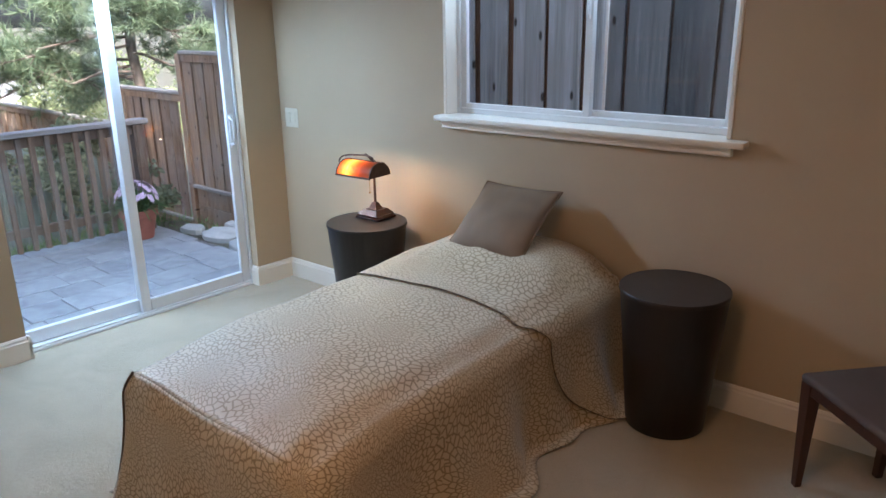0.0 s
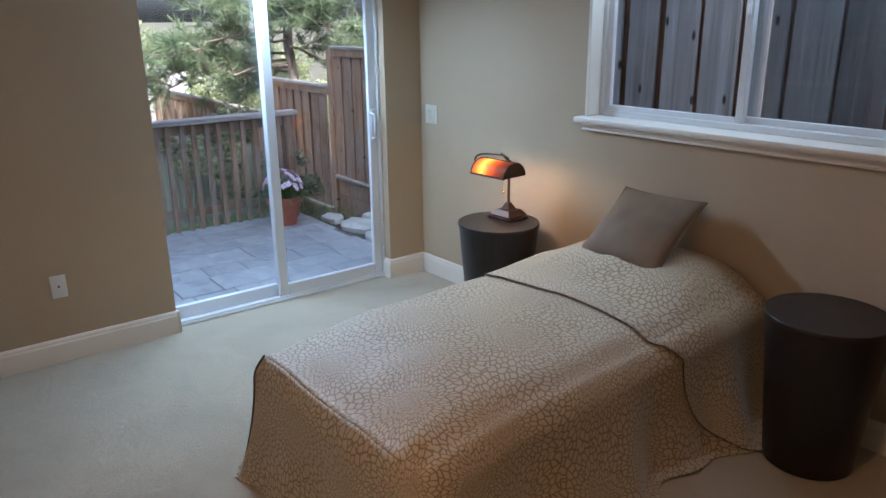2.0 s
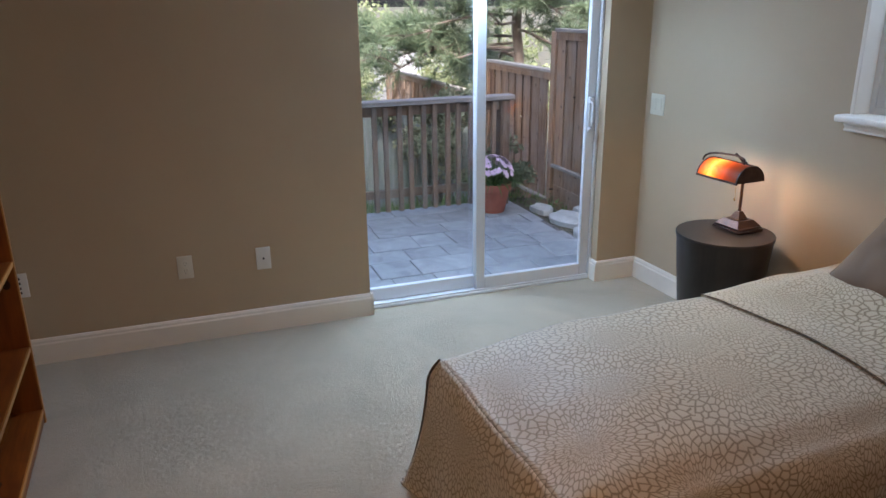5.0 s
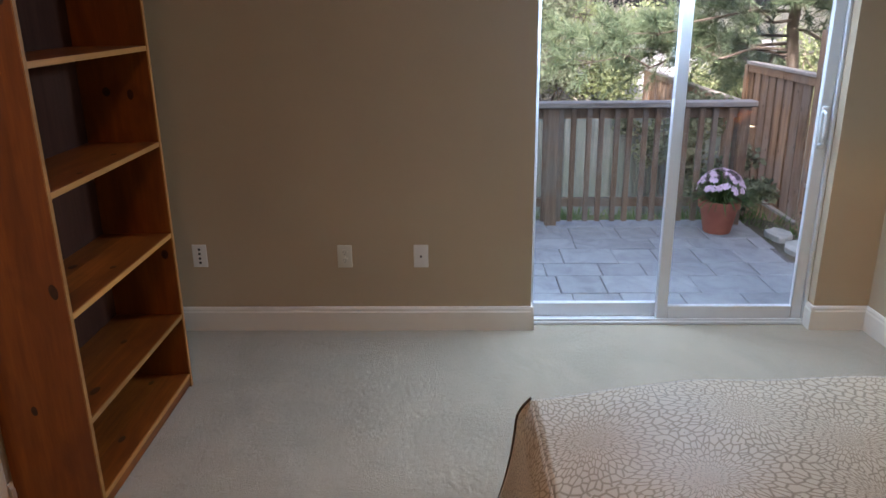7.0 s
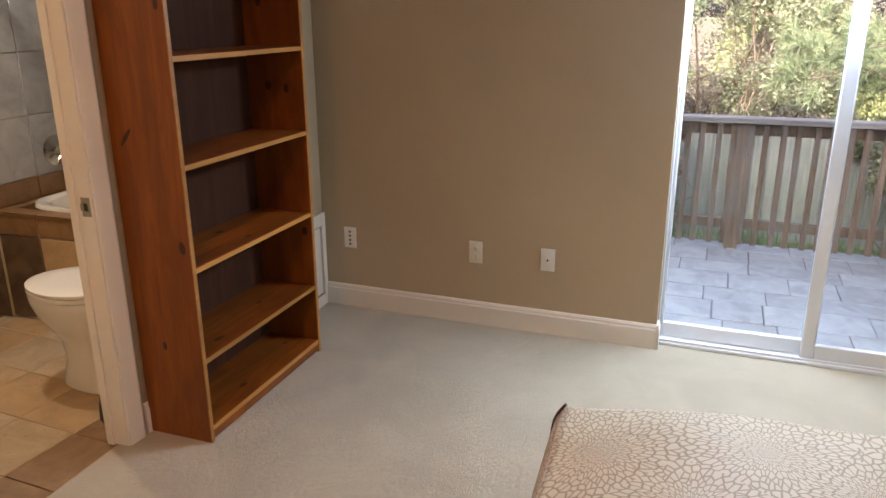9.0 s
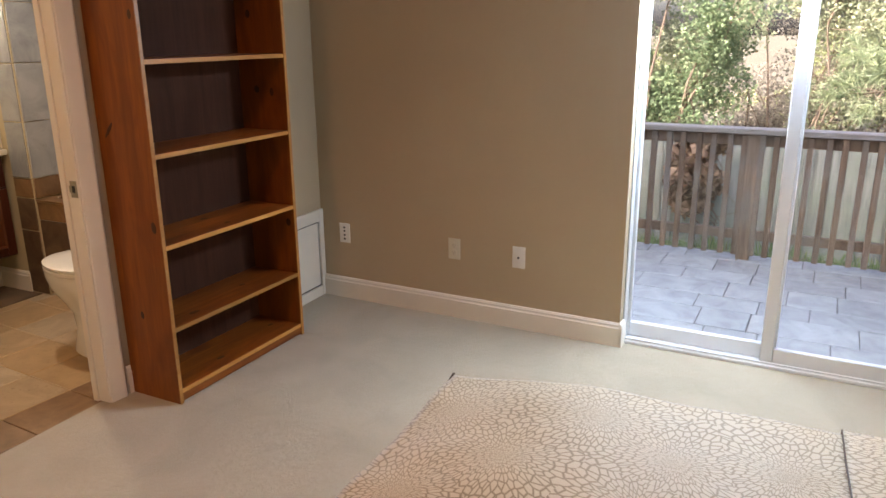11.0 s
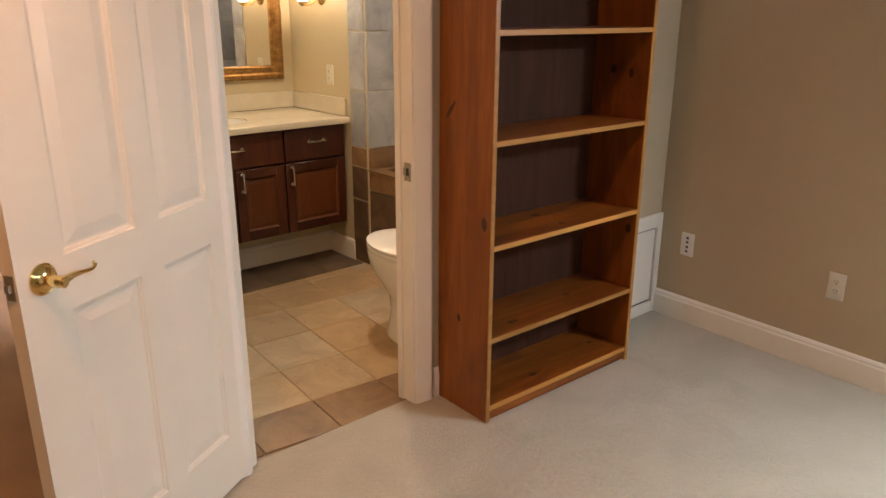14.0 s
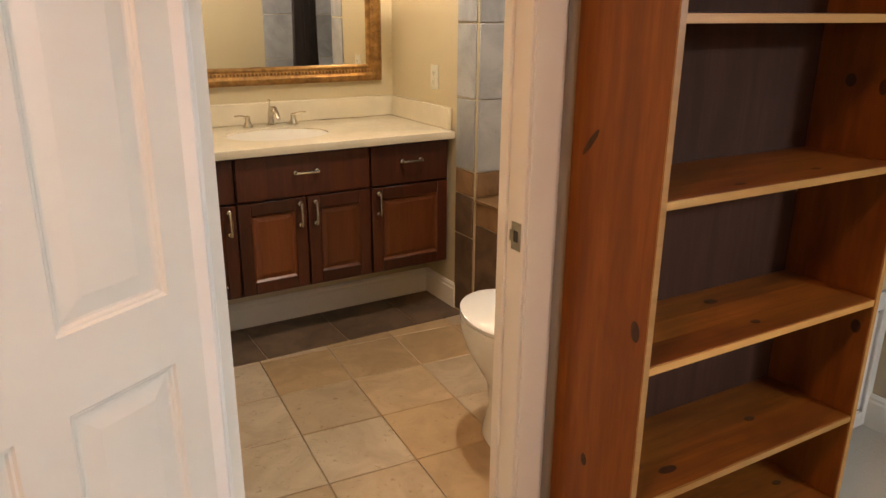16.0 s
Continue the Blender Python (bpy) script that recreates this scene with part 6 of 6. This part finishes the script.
leafy_tree(SW @ pose(-6.9, -2.9, -1.1), 45, "dense green bush-like tree at the patio corner", lumps_box(rgt, 12, (-0.9, 0.9), (-1.3, 1.1), (0.5, 3.6), (0.5, 0.9)), 26000, 0.05, M["bush"])
leafy_tree(SW @ pose(-4.6, 3.0, -0.85), 46, "leafy green shrub behind the patio railing", lumps_box(rgt, 8, (-0.35, 0.35), (-0.45, 0.5), (0.3, 1.35), (0.18, 0.34)), 3600, 0.06, M["willow"], (0, 0, -0.1), "shrub")
leafy_tree(SW @ pose(-2.62, 2.98, -0.3), 47, "narrow-leaved shrub beside the flower pot", lumps_box(rgt, 6, (-0.15, 0.2), (-0.2, 0.25), (0.25, 0.85), (0.10, 0.18)), 900, 0.055, M["willow"], (0, 0, -0.1), "shrub")
leafy_tree(SW @ pose(-4.85, 0.95, -0.9), 48, "dry brown shrub with tangled twigs against the fence", lumps_box(rgt, 8, (-0.3, 0.25), (-0.5, 0.35), (0.7, 1.35), (0.16, 0.32)), 4200, 0.09, M["dry"], (0, 0, -0.1), "shrub")

# far belt of woods
rw = random.Random(77)
lum = [((rw.uniform(-34, -17), rw.uniform(-26, 34), rw.uniform(-4.2, 0.6)), rw.uniform(1.0, 2.0)) for _ in range(110)]
lum = [((x, y, z - (1.8 if 0.3 < y / -x < 0.65 else 0.0)), r) for (x, y, z), r in lum]
v, f = leaf_cloud(rw, lum, 80000, 0.17)
wd = cloud_mesh("far_woods", v, f, M["leaves"])
wd.matrix_world = SW
tagged(wd, "far belt of sunlit woods below the garden", "woods", kind="stuff")

# grass at the foot of the far fence and garden stones
v, f = [], []
rgr = random.Random(5)
for _ in range(170):
    x, y = rgr.uniform(-5.1, -2.4), rgr.uniform(-2.4, 3.6)
    a, b = blades(rgr, 34, (x, y, float(ground_height(np.array(x), np.array(y)))), 0.5, 0.16, 0.004, 0.5)
    o = len(v)
    v += a
    f += [tuple(i + o for i in q) for q in b]
gs = cloud_mesh("grass", v, f, M["grass"])
gs.matrix_world = SW
tagged(gs, "tufts of green grass below the patio", "grass", kind="stuff")
rf = random.Random(8)
for k, (x, y, a, b) in enumerate(((-1.12, 3.12, 0.27, 0.13), (-1.62, 3.2, 0.22, 0.15), (-0.62, 3.12, 0.24, 0.14), (-1.22, 3.38, 0.24, 0.11), (-1.98, 3.12, 0.14, 0.10), (-0.7, 3.4, 0.22, 0.12), (-1.75, 3.44, 0.18, 0.09))):
    bm = bmesh.new()
    n = 11
    ring = [(a * math.cos(2 * math.pi * i / n) * rf.uniform(0.8, 1.15), b * math.sin(2 * math.pi * i / n) * rf.uniform(0.8, 1.15)) for i in range(n)]
    r0 = [bm.verts.new((p[0], p[1], -0.05)) for p in ring]
    r1 = [bm.verts.new((p[0], p[1], 0.025)) for p in ring]
    r2 = [bm.verts.new((p[0] * 0.93, p[1] * 0.93, 0.034)) for p in ring]
    for p, q in ((r0, r1), (r1, r2)):
        for i in range(n):
            bm.faces.new((p[i], p[(i + 1) % n], q[(i + 1) % n], q[i]))
    bm.faces.new(r2)
    bm.faces.new(r0[::-1])
    o = part("flagstone", bm, M["flagstone"], None, "", True)
    o.matrix_world = SW @ pose(x, y, -0.135)
    tagged(o, "flat pale flagstone set in the garden soil", "stepping stone", "flagstones in the side garden")
v, f = [], []
for _ in range(16):
    x, y = rf.uniform(-2.2, -0.3), rf.uniform(3.0, 3.6)
    a, b = blades(rf, 16, (x, y, -0.15), 0.14, 0.09, 0.005, 0.8)
    o = len(v)
    v += a
    f += [tuple(i + o for i in q) for q in b]
gc = cloud_mesh("ground_cover", v, f, M["grass"])
gc.matrix_world = SW
tagged(gc, "low green ground cover between the flagstones", "ground cover", kind="stuff")

# neighbour's roof beyond the trees
nb = thing("neighbour_house", SW @ pose(-13.6, 5.3, -2.7), "neighbouring house with a pale grey shingled roof", "house")
box("wall", (-2.5, -3, 0), (0, 3, 2.0), M["housewall"], nb)
bm = bmesh.new()
for k in range(14):
    add_box(bm, (-0.02 - 0.0, -3.3, 0), (0.24, 3.3, 0.02), pose(0.35 - 0.21 * k, 0, 1.95 + 0.105 * k, 0, 24, 0))
part("roof", bm, M["shingle"], nb, "pale grey shingle courses")


# ---- floor tiles, pavers and wall tiles ----
def tile(parent, lo, hi, material, name="tile", m=None, bevel=0.0025):
    o = box(name, lo, hi, material, parent, bevel)
    if m is not None:
        o.matrix_world = m
    return o


fb_floor = bpy.data.objects["floor_bath"]
G = 0.0016
TG = pose(-2.15, -0.97, 0.0, 0, 0, -4.5)
for k in range(-3, 3):
    x0, x1 = 0.307 * k, min(0.307 * (k + 1), 0.70)
    for j in range(5):
        tile(fb_floor, (x0 + G, -0.31 * (j + 1) + G, -0.013), (x1 - G, -0.31 * j - G, -0.004), M["travertine"], m=TG)
    tile(fb_floor, (x0 + G, G, -0.013), (x1 - G, 0.245, -0.003), M["browntile"], m=TG)
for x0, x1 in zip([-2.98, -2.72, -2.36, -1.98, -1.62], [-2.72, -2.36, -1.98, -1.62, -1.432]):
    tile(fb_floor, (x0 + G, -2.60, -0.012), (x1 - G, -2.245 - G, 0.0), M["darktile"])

wing = bpy.data.objects["wall_bath_wing"]
zt = [0.0, 0.40, 0.60, 0.72, 1.05, 1.38, 1.71, 2.04, 2.37]
for k, (z0, z1) in enumerate(zip(zt, zt[1:])):
    mt = M["darktile"] if k < 2 else (M["browntile"] if k == 2 else M["greytile"])
    tile(wing, (-2.985, -2.338, z0 + 0.0035), (-2.977, -2.186, z1 - 0.0035), mt)
for k, (z0, z1) in enumerate(zip(zt[2:], zt[3:])):
    x = -2.987
    while x > -3.72:
        x0 = max(x - 0.30, -3.75)
        tile(wing, (x0 + 0.002, -2.18, z0 + 0.002), (x - 0.002, -2.170, z1 - 0.002), M["browntile"] if k == 0 else M["greytile"])
        x -= 0.30
ww = bpy.data.objects["wall_west"]
for k, (z0, z1) in enumerate(zip(zt[2:], zt[3:])):
    y = -2.16
    while y < -0.86:
        y1 = min(y + 0.30, -0.84)
        tile(ww, (-0.0, y - 0.1 + 0.002, z0 + 0.002), (0.012, y1 - 0.1 - 0.002, z1 - 0.002), M["browntile"] if k == 0 else M["greytile"], m=SW)
        y += 0.30
bn = bpy.data.objects["wall_bath_north"]
for k, (z0, z1) in enumerate(zip(zt[2:], zt[3:])):
    for x0, x1 in ((-3.74, -3.37), (-3.37, -2.99)):
        tile(bn, (x0 + 0.002, -0.822, z0 + 0.002), (x1 - 0.002, -0.812, z1 - 0.002), M["browntile"] if k == 0 else M["greytile"])

rp = random.Random(14)
x = -0.17
while x > -2.29:
    d = rp.choice((0.24, 0.30, 0.36))
    x0 = max(x - d, -2.30)
    y = -3.2 + rp.uniform(-0.3, 0)
    while y < 2.93:
        w = rp.choice((0.28, 0.36, 0.44, 0.56))
        y1 = min(y + w, 2.93)
        ya = max(y, -3.2)
        if y1 - ya > 0.05:
            j = [rp.uniform(0.001, 0.004) for _ in range(4)]
            o = box("paver", (x0 + j[0], ya + j[1], PZ - 0.012), (x - j[2], y1 - j[3], PZ + rp.uniform(-0.003, 0.002)), M["slate"], pat, 0.005)
        y = y1
    x = x0
